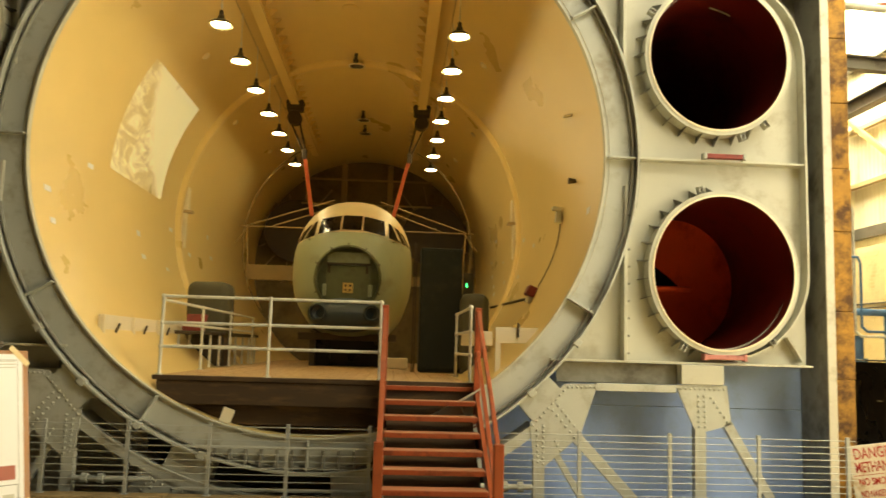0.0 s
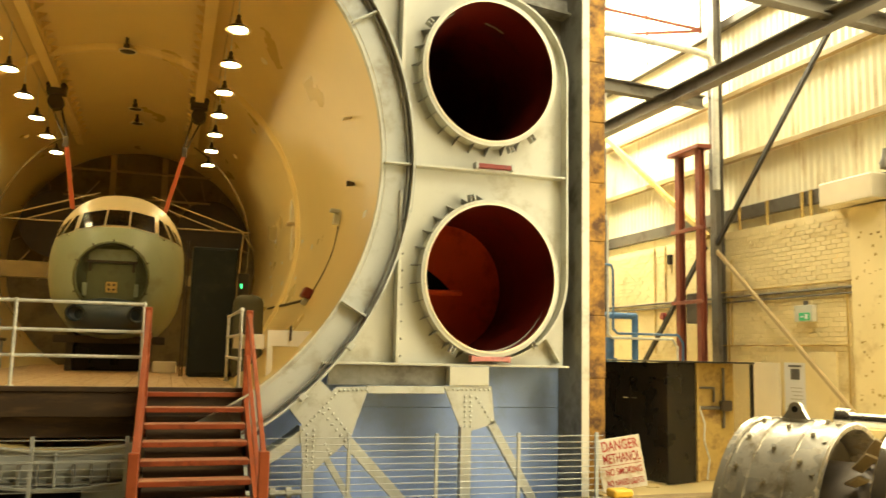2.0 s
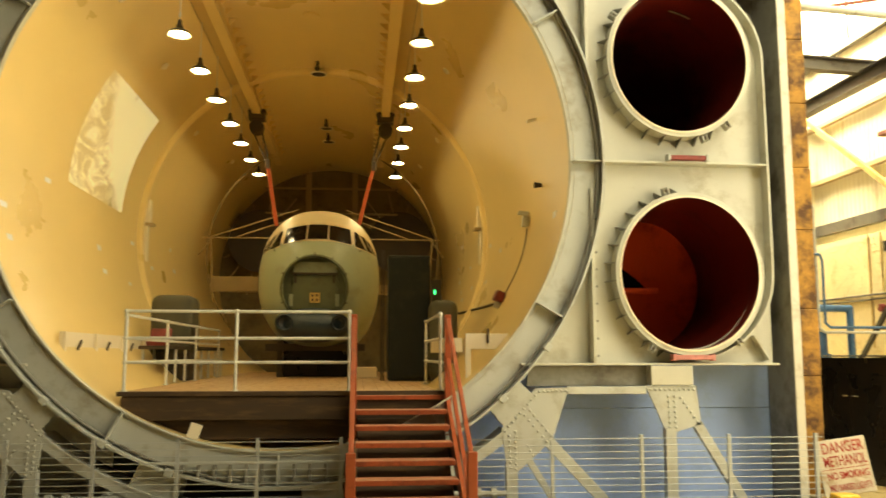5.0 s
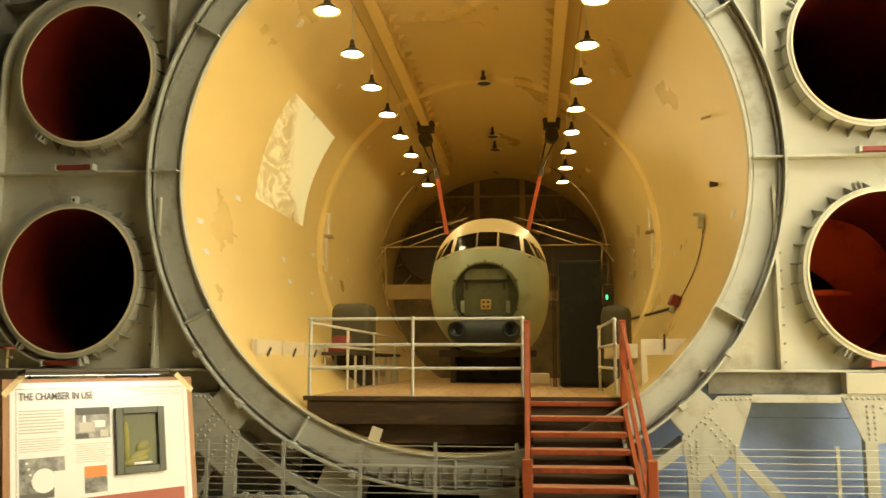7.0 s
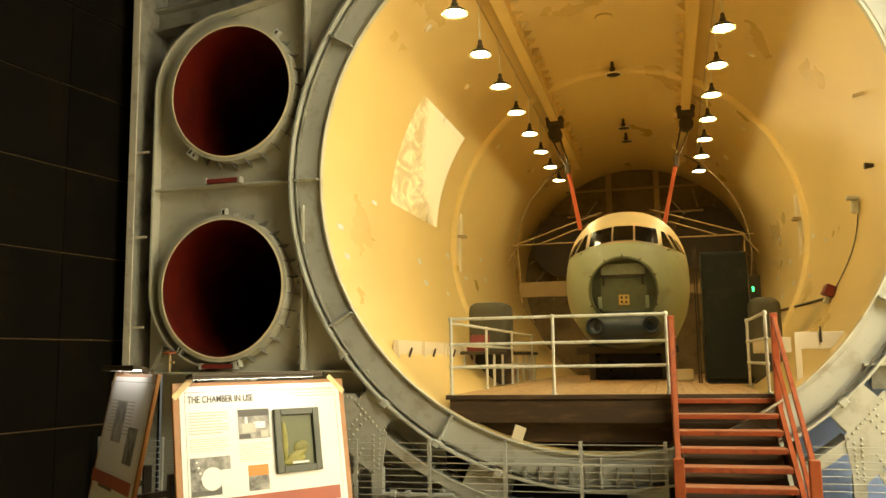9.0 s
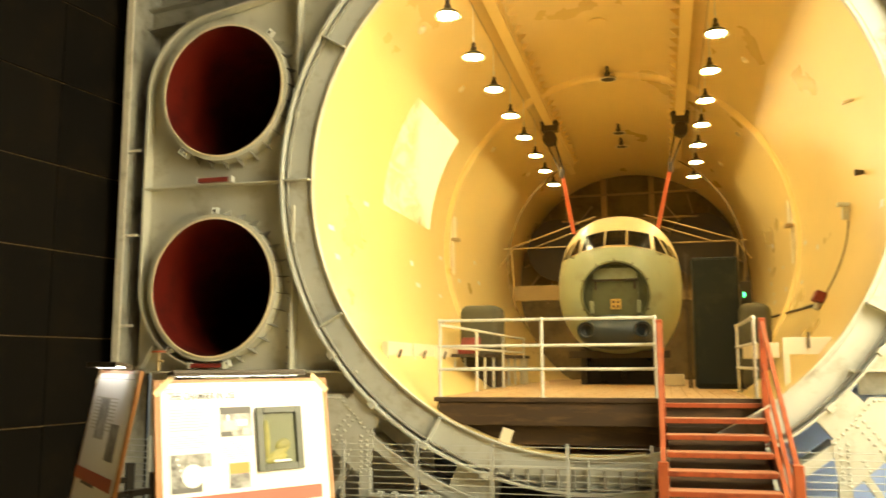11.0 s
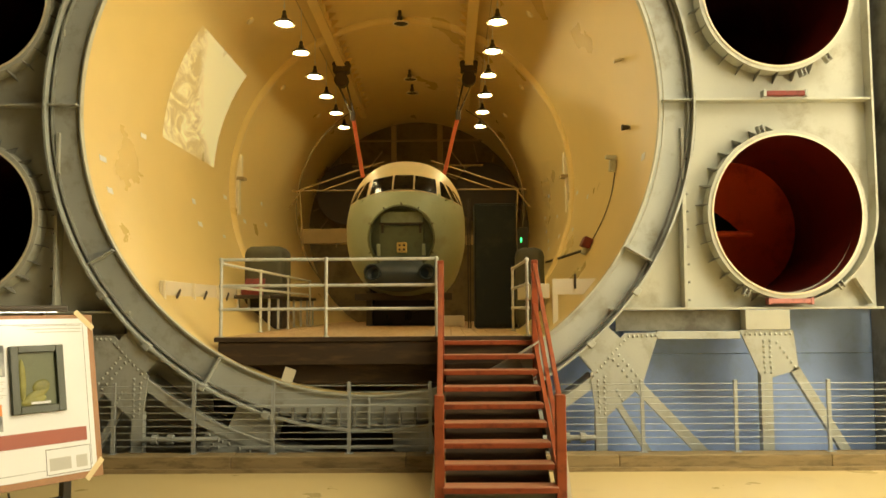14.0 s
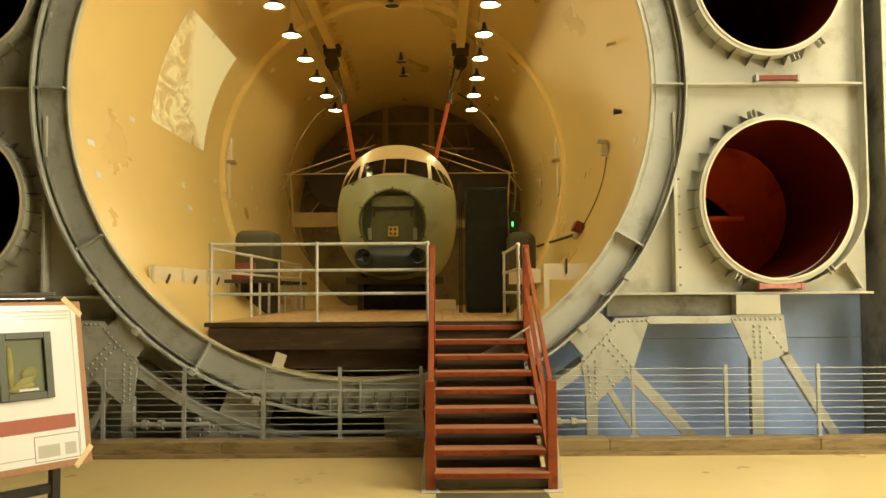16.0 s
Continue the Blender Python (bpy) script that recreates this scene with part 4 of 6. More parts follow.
def roof_beam(s, y1):
    th = thing("roof_rail_beam", (s * 1.55, 0.1, 7.9), "cream painted steel runway beam under the chamber roof", "runway beam", "runway beams", "structure")
    bm = bmesh.new()
    ibeam(bm, (s * 1.55, 0.08, 7.98), (s * 1.55, y1, 7.98), 0.20, 0.30, 0.02)
    part("joist", bm, M_CREAM, th)
    n = int((y1 - 0.4) / 0.46)
    for k in range(n):
        y = 0.4 + 0.46 * k
        bm = bmesh.new()
        xs = s * 1.45
        vs = [(xs, y, 8.0), (xs - s * 0.16, y, 8.16), (xs, y, 8.16)]
        lo = [bm.verts.new(v) for v in vs]
        hi = [bm.verts.new((v[0], v[1] + 0.012, v[2])) for v in vs]
        bm.faces.new(lo)
        bm.faces.new(hi[::-1])
        for i in range(3):
            bm.faces.new((lo[i], hi[i], hi[(i + 1) % 3], lo[(i + 1) % 3]))
        part("web_plate", bm, M_CREAM, th)
    bm = bmesh.new()
    box(bm, s * 1.55 - 0.03, s * 1.55 + 0.03, 0.08, y1, 8.132, 8.20)
    part("packing", bm, M_CREAM, th)
    return th


roof_beam(-1, 14.8)
roof_beam(1, 14.8)


def hoist(s):
    th = thing("chain_hoist", (s * 1.55, 9.3, 7.2), "dark hand chain hoist on the runway beam", "hoist", "chain hoists")
    part("trolley", bevel_box(s * 1.55 - 0.2, s * 1.55 + 0.2, 9.15, 9.45, 7.70, 7.86, 0.02), M_BROWNDARK, th)
    for dx in (-0.15, 0.15):
        bm = bmesh.new()
        rod(bm, (s * 1.55 + dx, 9.2, 7.9), (s * 1.55 + dx, 9.4, 7.9), 0.07, 14)
        part("wheel", bm, M_BROWNDARK, th, "", True)
    bm = bmesh.new()
    rod(bm, (s * 1.55, 9.18, 7.52), (s * 1.55, 9.42, 7.52), 0.17, 20)
    part("drum", bm, M_BROWNDARK, th, "", True)
    for dx in (-0.12, 0.10):
        bm = bmesh.new()
        rod(bm, (s * 1.55 + dx, 9.3, 7.5), (s * 1.28 + 0.3 * dx, 9.3, 6.7), 0.022, 6)
        part("chain", bm, M_BROWNDARK, th)
    part("hook_block", bevel_box(s * 1.28 - 0.06, s * 1.28 + 0.06, 9.25, 9.37, 6.5, 6.75, 0.02), M_BROWNDARK, th)
    st = thing("lifting_sling", (s * 1.1, 8.9, 5.0), "red-orange webbing sling from hoist to aircraft", "sling", "lifting slings")
    bm = bmesh.new()
    beam(bm, (s * 1.26, 9.3, 6.55), (s * 0.93, 8.35, 4.98), 0.095, 0.02)
    part("band", bm, M_STRAP, st)


hoist(-1)
hoist(1)


def wall_place(y, ang):
    """A frame on the chamber wall: x outwards to the axis, at an angle from the right-hand side."""
    a = radians(ang)
    return Matrix.Translation((RI * math.cos(a), y, ZC + RI * math.sin(a))) @ Matrix.Rotation(-a, 4, "Y")


def ceiling_disc(y, dark):
    th = thing("roof_fitting", (0, y, 8.3), "round dark inlet dish under the chamber roof" if dark else "round pale cover plate on the chamber roof", "roof fitting", "roof fittings")
    bm = bmesh.new()
    z = 8.30 if dark else 8.435
    lathe(bm, [(0.0, 0.0), (0.15, 0.0), (0.17, 0.015), (0.16, 0.03), (0.03, 0.05), (0.03, 0.18)], (0, y, z), "z", n=24)
    part("dish", bm, M_BROWNDARK if dark else M_CREAM, th, "", True)
    if dark:
        bm = bmesh.new()
        ringband(bm, 0.16, 0.185, -0.01, 0.02, (0, 0, 0), n=24)
        bmesh.ops.transform(bm, matrix=Matrix.Translation((0, y, z)) @ Matrix.Rotation(radians(90), 4, "X"), verts=bm.verts)
        part("rim", bm, M_LIP, th, "", True)
        bm = bmesh.new()
        rod(bm, (0, y - 0.45, 8.28), (0, y - 0.45, 8.44), 0.035, 10)
        rod(bm, (0, y - 0.45, 8.24), (0, y - 0.45, 8.30), 0.06, 10)
        part("nozzle", bm, M_BROWNDARK, th, "", True)


for y, dark in ((4.55, False), (7.5, True), (12.1, True), (13.6, True)):
    ceiling_disc(y, dark)

for y, a in ((4.56, 134.5), (8.63, 138.5), (12.6, 133.4), (4.56, 47.3), (8.96, 42.5), (12.6, 46), (1.6, 133.7)):
    m = wall_place(y, a)
    bm = bmesh.new()
    lathe(bm, [(0.0, -0.05), (0.035, -0.05), (0.04, -0.035), (0.075, -0.03), (0.08, 0.0)], (0, 0, 0), "x", n=18)
    bmesh.ops.transform(bm, matrix=m, verts=bm.verts)
    one("wall_port", bm, M_LIP, "small round pale port on the chamber wall", "port", "wall ports", "", True)
# paper markers taped to the wall
random.seed(21)
for y, a in ((10.8, 179.5), (8.8, 189.5), (4.8, 190), (4.9, 196.5), (0.64, 189), (0.67, 195.8), (2.3, 179), (7.2, 184), (6.5, 198), (11.2, 187), (12.1, 5.4), (5.6, -7.9), (10.4, -5.8), (12.6, -8.7), (0.78, -9), (8.2, -12), (9.3, -15), (11.6, -14), (6.9, -16), (13.2, -2), (7.1, -3.5), (10.9, -18), (12.9, -19)):
    m = wall_place(y, a)
    bm = bmesh.new()
    w, h = 0.09 + random.random() * 0.05, 0.035 + random.random() * 0.02
    box(bm, -0.006, -0.001, -w, w, -h, h, m)
    one("wall_marker", bm, M_PAPER, "small pale paper marker on the chamber wall", "marker", "wall markers")

for s in (-1, 1):
    th = thing("conduit_box", (s * 3.7, 8.0, 4.2), "cream conduit box and duct on the chamber wall", "conduit box", "conduit boxes")
    part("upper_duct", bevel_box(*sorted((s * 3.62, s * 3.8)), 7.86, 8.06, 4.95, 5.45, 0.01), M_LIP, th)
    part("cap", bevel_box(*sorted((s * 3.55, s * 3.8)), 7.84, 8.12, 4.88, 4.945, 0.01), M_BRASSPIPE, th)
    part("lower_duct", bevel_box(*sorted((s * 3.66, s * 3.8)), 7.88, 8.04, 4.1, 4.875, 0.01), M_LIP, th)

# fittings on the east side of the wall
m = wall_place(1.84, 0.7)
bm = bmesh.new()
rod(bm, (0, 0, 0), (-0.12, 0, 0), 0.03, 10, 0.05)
bmesh.ops.transform(bm, matrix=m, verts=bm.verts)
one("wall_hook", bm, M_BROWNDARK, "dark conical bracket on the chamber wall", "bracket")
m = wall_place(1.55, 15.6)
one("wall_stud", bevel_box(-0.14, 0, -0.05, 0.05, -0.015, 0.015, 0.004, 1, m), M_LIP, "small pale bracket on the chamber wall", "bracket")
cam_box = thing("wall_camera", (3.75, 2.79, 4.3), "grey wall-mounted camera housing with a cable", "camera housing")
m = wall_place(2.79, -5.3)
part("housing", bevel_box(-0.12, -0.02, -0.06, 0.06, -0.13, 0.06, 0.012, 2, m), M_RAIL, cam_box)
part("hood", bevel_box(-0.20, -0.03, -0.10, 0.03, 0.062, 0.12, 0.012, 2, m), M_RAIL, cam_box)
bm = bmesh.new()
pts = []
for k in range(15):
    f = k / 14
    mm = wall_place(2.8 + 0.5 * f - 0.22 * math.sin(f * math.pi), -7.5 - 17.0 * f)
    pts.append(mm @ Vector((-0.02, 0, 0)))
pipe(bm, pts, 0.009, 6)
part("cable", bm, M_BROWNDARK, cam_box, "thin brown hanging cable", True)
vb = thing("valve_box", (3.4, 3.35, 2.95), "dark red valve box on the chamber wall", "valve box")
m = wall_place(3.35, -25.7)
part("body", bevel_box(-0.16, -0.01, -0.16, 0.16, -0.07, 0.10, 0.015, 2, m), M_REDBAR, vb)
part("valve", bevel_box(-0.10, -0.01, -0.06, 0.06, -0.19, -0.075, 0.02, 2, m), M_RAIL, vb)
bm = bmesh.new()
rod(bm, (3.40, 3.8, 2.97), (3.46, 10.2, 3.10), 0.025, 8)
one("wall_pipe", bm, M_BROWNDARK, "brown pipe running along the chamber wall", "pipe")

# white boards inside the mouth
wb = thing("low_partition", (-2.85, 0.6, 1.6), "low white painted partition along the chamber side", "partition")
for k in range(4):
    y0 = 0.55 + 1.35 * k
    part("board", bevel_box(-2.92, -2.88, y0 + 0.003, y0 + 1.345, 1.30, 2.37, 0.004, 1), M_LIP, wb)
    part("upright", bevel_box(-2.875, -2.83, y0, y0 + 0.05, 1.30, 2.37, 0.004, 1), M_LIP, wb)
    bm = bmesh.new()
    beam(bm, (-2.85, y0 + 0.06, 1.75), (-2.85, y0 + 0.7, 2.25), 0.02, 0.04)
    part("strut", bm, M_BROWNDARK, wb)
part("ledge", bevel_box(-3.3, -2.05, 0.5, 6.0, 1.26, 1.296, 0.004, 1), M_LIP, wb)
wt = thing("white_hatch_frame", (2.7, 0.6, 1.6), "white painted board on a leg beside the stair head", "board")
part("board", bevel_box(2.44, 3.12, 0.58, 0.62, 2.14, 2.355, 0.005), M_LIP, wt)
part("leg", bevel_box(2.44, 2.515, 0.575, 0.625, 1.30, 2.138, 0.005), M_LIP, wt)
part("shelf", bevel_box(2.2, 2.438, 0.9, 3.5, 2.10, 2.30, 0.005), M_LIP, wt)
bm = bmesh.new()
rod(bm, (2.75, 0.56, 2.22), (2.75, 0.56, 2.42), 0.014, 8)
part("handle", bm, M_BROWNDARK, wt)

for x0, x1, y0, z0, z1, lab in ((-2.86, -2.08, 5.0, 2.05, 3.17, "large"), (2.22, 2.74, 4.0, 1.6, 3.04, "slim")):
    th = thing("equipment_cover", ((x0 + x1) / 2, y0, z0), f"{lab} dark green cover with a rounded top on a stand", "equipment cover", "equipment covers")
    b = bevel_box(x0, x1, y0, y0 + 0.8, z0, z1, 0.16, 5)
    part("cover", b, M_COVER, th, "", True)
    part("base", bevel_box(x0 + 0.04, x1 - 0.04, y0 + 0.05, y0 + 0.75, PZ, z0 + 0.1, 0.01), M_BROWNDARK, th)
tb = thing("workbench", (-2.3, 4.4, PZ), "low bench with pale legs and brown clutter on top", "bench")
part("top", bevel_box(-2.75, -2.1, 3.9, 9.0, 2.16, 2.22, 0.008), M_BROWNDARK, tb)
for k in range(7):
    for x in (-2.7, -2.15):
        part("leg", bevel_box(x - 0.02, x + 0.02, 4.0 + 0.8 * k, 4.04 + 0.8 * k, PZ, 2.158, 0.004, 1), M_RAIL, tb)
tr = thing("red_toolbox", (-2.35, 4.1, 2.22), "open dark red toolbox on the bench", "toolbox")
part("body", bevel_box(-2.65, -2.3, 4.0, 4.25, 2.222, 2.34, 0.01), M_REDBAR, tr)
part("lid", bevel_box(-0.18, 0.18, -0.01, 0.01, 0, 0.2, 0.006, 1, pose(-2.47, 4.27, 2.34, -25)), M_REDBAR, tr)

cabt = thing("tall_cabinet", (1.88, 4.4, PZ), "tall dark green steel cabinet on the platform", "cabinet")
part("body", bevel_box(1.50, 2.26, 4.3, 5.0, PZ + 0.02, 3.86, 0.02), M_GREENCAB, cabt)
part("door", bevel_box(1.53, 2.23, 4.275, 4.298, PZ + 0.08, 3.82, 0.008), M_GREENCAB, cabt)
part("plinth", bevel_box(1.53, 2.23, 4.32, 4.98, PZ, PZ + 0.018, 0.002, 1), M_BROWNDARK, cabt)
bm = bmesh.new()
rod(bm, (1.75, 4.6, 3.862), (2.15, 4.6, 3.862), 0.02, 8)
part("top_rail", bm, M_CHROME, cabt)
for x in (1.43, 1.39):
    bm = bmesh.new()
    rod(bm, (x, 4.7, PZ), (x, 4.7, 4.0), 0.012, 6)
    part("side_cable", bm, M_BROWNDARK, cabt)
led = thing("indicator_box", (2.42, 5.2, 2.9), "small dark box with a green indicator light", "indicator")
part("box", bevel_box(2.35, 2.55, 5.15, 5.3, PZ, 3.5, 0.01), M_BROWNDARK, led)
part("light", bevel_box(2.40, 2.43, 5.135, 5.149, 3.22, 3.30, 0.004, 1), M_GREENLED, led, "green light")


# ---- the aircraft nose ----
def aircraft():
    th = thing("aircraft_nose", (0.06, 6.3, PZ), "nose of a propeller airliner, grey-green below and cream above", "aircraft")
    cx = 0.09
    # sections: y, half width, centre height, half height
    secs = [(6.36, 0.66, 3.41, 0.66), (6.42, 0.78, 3.42, 0.80), (6.55, 0.93, 3.45, 0.97), (6.75, 1.08, 3.49, 1.12), (7.05, 1.21, 3.55, 1.27), (7.4, 1.28, 3.62, 1.40), (7.8, 1.31, 3.70, 1.55), (8.3, 1.32, 3.72, 1.60), (9.0, 1.33, 3.72, 1.62), (11.5, 1.33, 3.72, 1.62)]
    n = 72
    def ringpts(sec, grow=0.0):
        y, w, c, h = sec
        out = []
        for i in range(n):
            a = 2 * math.pi * i / n
            ca, sa = math.cos(a), math.sin(a)
            e = 2 / 2.25
            out.append((cx + (w + grow) * math.copysign(abs(ca) ** e, ca), y, c + (h + grow) * math.copysign(abs(sa) ** e, sa)))
        return out
    def at(y):
        for a, b in zip(secs, secs[1:]):
            if a[0] <= y <= b[0]:
                f = (y - a[0]) / (b[0] - a[0])
                return tuple(p + (q - p) * f for p, q in zip(a, b))
        return secs[-1]
    def shell(z0, z1, name, mat, label):
        bm = bmesh.new()
        rows = [[bm.verts.new(p) for p in ringpts(s)] for s in secs]
        for a, b in zip(rows, rows[1:]):
            for i in range(n):
                bm.faces.new((a[i], a[(i + 1) % n], b[(i + 1) % n], b[i]))
        geom = bm.verts[:] + bm.edges[:] + bm.faces[:]
        if z0 is not None:
            bmesh.ops.bisect_plane(bm, geom=geom, plane_co=z0, plane_no=(0, 0.12, 1), clear_inner=True)
        else:
            bmesh.ops.bisect_plane(bm, geom=geom, plane_co=z1, plane_no=(0, 0.12, 1), clear_outer=True)
        part(name, bm, mat, th, label, True)
    split = (cx, 6.9, 4.36)
    shell(None, split, "lower_skin", M_FUSE, "grey-green painted lower skin")
    shell(split, None, "upper_skin", M_ROOF, "cream painted upper skin")
    # windscreen: raked panes set proud of the skin
    def surf(x, z):
        lo, hi = 6.36, 9.0
        for _ in range(40):
            y = (lo + hi) / 2
            _, w, c, h = at(y)
            e = 2.25
            v = abs((x - cx) / w) ** e + abs((z - c) / h) ** e
            lo, hi = (y, hi) if v > 1 else (lo, y)
        return (lo + hi) / 2
    def pane(quad, grow):
        """A pane over the skin between four corners (x, z), with its frame."""
        k = 4
        for name, mat, off, inset in (("frame", M_ROOF, 0.016, -0.026), ("pane", M_GLASSDARK, 0.024, -0.006)):
            mx = sum(q[0] for q in quad) / 4
            mz = sum(q[1] for q in quad) / 4
            qs = []
            for x, z in quad:
                d = Vector((x - mx, 0, z - mz))
                d = d * (1 - inset / max(d.length, 0.05) * 1.4)
                qs.append((mx + d.x, mz + d.z))
            bm = bmesh.new()
            g = []
            for i in range(k + 1):
                row = []
                for j in range(k + 1):
                    u, v = i / k, j / k
                    x = (qs[0][0] * (1 - u) + qs[1][0] * u) * (1 - v) + (qs[3][0] * (1 - u) + qs[2][0] * u) * v
                    z = (qs[0][1] * (1 - u) + qs[1][1] * u) * (1 - v) + (qs[3][1] * (1 - u) + qs[2][1] * u) * v
                    row.append(bm.verts.new((x, surf(x, z) - off, z)))
                g.append(row)
            for i in range(k):
                for j in range(k):
                    bm.faces.new((g[i][j], g[i + 1][j], g[i + 1][j + 1], g[i][j + 1]))
            bmesh.ops.solidify(bm, geom=bm.faces[:], thickness=-0.012)
            ob = part("windscreen_" + name if name == "frame" else "windscreen_pane", bm, mat, th, "dark window pane" if name == "pane" else "")
    pane([(cx - 0.20, 4.46), (cx + 0.20, 4.46), (cx + 0.195, 4.82), (cx - 0.195, 4.82)], 0)
    for s in (-1, 1):
        pane([(cx + s * 0.25, 4.45), (cx + s * 0.70, 4.36), (cx + s * 0.66, 4.74), (cx + s * 0.245, 4.81)][::s], 0)
        pane([(cx + s * 0.79, 4.33), (cx + s * 1.00, 4.27), (cx + s * 0.83, 4.66), (cx + s * 0.76, 4.70)][::s], 0)
        pane([(cx + s * 1.05, 4.26), (cx + s * 1.155, 4.23), (cx + s * 0.97, 4.58), (cx + s * 0.89, 4.63)][::s], 0)
        pane([(cx + s * 1.19, 4.22), (cx + s * 1.235, 4.21), (cx + s * 1.09, 4.47), (cx + s * 1.02, 4.53)][::s], 0)
    # open nose bulkhead
    bm = bmesh.new()
    lathe(bm, [(0.70, 0.05), (0.695, -0.02), (0.66, -0.03), (0.645, 0.03)], (0.06, 6.36, 3.41), "y", n=48)
    part("nose_ring", bm, M_BULKHEAD, th, "", True)
    bm = bmesh.new()
    lathe(bm, [(0.655, -0.02), (0.64, 0.22), (0.0, 0.23)], (0.06, 6.36, 3.41), "y", n=48)
    blk = part("bulkhead", bm, M_BULKHEAD, th, "recessed dull green bulkhead", True)
    part("crossbar", bevel_box(-0.40, 0.52, 6.44, 6.50, 3.70, 3.74, 0.006, 1), M_BROWNDARK, blk)
    part("upper_plate", bevel_box(-0.38, 0.50, 6.53, 6.56, 3.745, 3.97, 0.006, 1), M_FUSE, blk)
    part("back_plate", bevel_box(-0.40, 0.52, 6.50, 6.57, 2.98, 3.69, 0.01), M_BULKHEAD, blk)
    for x in (-0.33, 0.45):
        part("hinge_arm", bevel_box(x - 0.025, x + 0.025, 6.40, 6.44, 3.52, 3.69, 0.006, 1), M_BROWNDARK, blk)
    sock = part("socket_plate", bevel_box(-0.04, 0.17, 6.45, 6.498, 3.12, 3.33, 0.01), M_OCHRE, blk, "ochre socket plate with four dark holes")
    for x in (0.02, 0.11):
        for z in (3.18, 3.27):
            bm = bmesh.new()
            rod(bm, (x, 6.44, z), (x, 6.449, z), 0.026, 10)
            part("socket_hole", bm, M_BROWNDARK, blk)
    for x in (-0.42, 0.52):
        part("side_pipe", bevel_box(x - 0.04, x + 0.04, 6.46, 6.50, 3.05, 3.30, 0.01), M_FUSE, blk)
    part("red_tag", bevel_box(-0.28, -0.12, 6.43, 6.449, 2.93, 2.98, 0.006, 1), M_REDBAR, blk)
    for a in (25, 90, 155, 205, 335, 120, 60):
        bm = bmesh.new()
        c, s = math.cos(radians(a)), math.sin(radians(a))
        rod(bm, (0.06 + 0.68 * c, 6.32, 3.41 + 0.68 * s), (0.06 + 0.73 * c, 6.34, 3.41 + 0.73 * s), 0.014, 6)
        part("latch", bm, M_BROWNDARK, blk)
    # ducted chin fairing
    bm = bmesh.new()
    bmesh.ops.create_uvsphere(bm, u_segments=32, v_segments=16, radius=1.0, matrix=Matrix.Translation((0.04, 6.55, 2.66)) @ Matrix.Diagonal((0.78, 0.44, 0.36, 1)))
    part("chin_fairing", bm, M_DARKBLUE, th, "dark blue chin fairing with two round intakes", True)
    for x in (-0.515, 0.585):
        bm = bmesh.new()
        lathe(bm, [(0.13, 0.35), (0.17, 0.1), (0.175, 0.0), (0.155, -0.02), (0.135, 0.0), (0.12, 0.15), (0.0, 0.2)], (x, 6.08, 2.70), "y", n=24)
        part("intake", bm, M_DARKBLUE, th, "", True)
    for s in (-1, 1):
        bm = bmesh.new()
        ball(bm, (cx + s * 0.80, 6.80, 4.22), 0.05, 10)
        rod(bm, (cx + s * 0.80, 6.80, 4.22), (cx + s * 0.92, 6.72, 4.24), 0.015, 6)
        part("probe", bm, M_FUSE, th, "", True)
    # trestle
    for x in (-0.7, 0.8):
        part("trestle_leg", bevel_box(x - 0.06, x + 0.06, 7.4, 7.55, PZ, 2.35, 0.01), M_BROWNDARK, th)
    part("trestle_beam", bevel_box(-1.0, 1.1, 7.3, 7.65, 2.15, 2.3, 0.01), M_BROWNDARK, th)
    # black sheet added to darken the space below the nose
    part("skirt", bevel_box(-0.72, 0.86, 7.66, 7.72, PZ, 2.5, 0.01), M_CABINET, th, "black sheet added for the darkness under the nose")
    part("chock", bevel_box(0.9, 1.35, 6.6, 7.1, PZ, PZ + 0.22, 0.02), M_LIP, th)


aircraft()
for s in (-1, 1):
    th = thing("stay_frame", (s * 2.2, 11.0, 4.0), "thin pale tubular stays from aircraft to chamber wall", "stay frame", "stay frames")
    for p, q in (((s * 0.9, 11, 5.06), (s * 3.05, 11, 5.06)), ((s * 0.6, 10.6, 5.75), (s * 2.85, 11, 5.08)), ((s * 0.75, 10.8, 5.55), (s * 2.2, 11, 5.08)), ((s * 2.75, 11, 5.12), (s * 3.15, 11, 4.60)), ((s * 2.85, 11, 5.06), (s * 2.75, 11, 3.4))):
        bm = bmesh.new()
        rod(bm, p, q, 0.018, 8)
        part("tube", bm, M_STAY, th)
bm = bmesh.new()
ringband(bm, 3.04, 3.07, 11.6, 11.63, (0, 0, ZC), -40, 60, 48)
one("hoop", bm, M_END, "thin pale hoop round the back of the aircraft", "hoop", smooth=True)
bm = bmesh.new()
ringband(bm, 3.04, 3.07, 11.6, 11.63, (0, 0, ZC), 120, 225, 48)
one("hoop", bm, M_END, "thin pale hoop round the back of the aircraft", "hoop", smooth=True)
ew = thing("end_frame", (0, 17.5, 1.6), "brown framed bulkhead with large dark discs for round fan openings", "bulkhead", kind="structure")
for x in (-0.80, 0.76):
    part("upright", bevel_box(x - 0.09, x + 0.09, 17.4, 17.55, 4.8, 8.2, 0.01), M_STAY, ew)
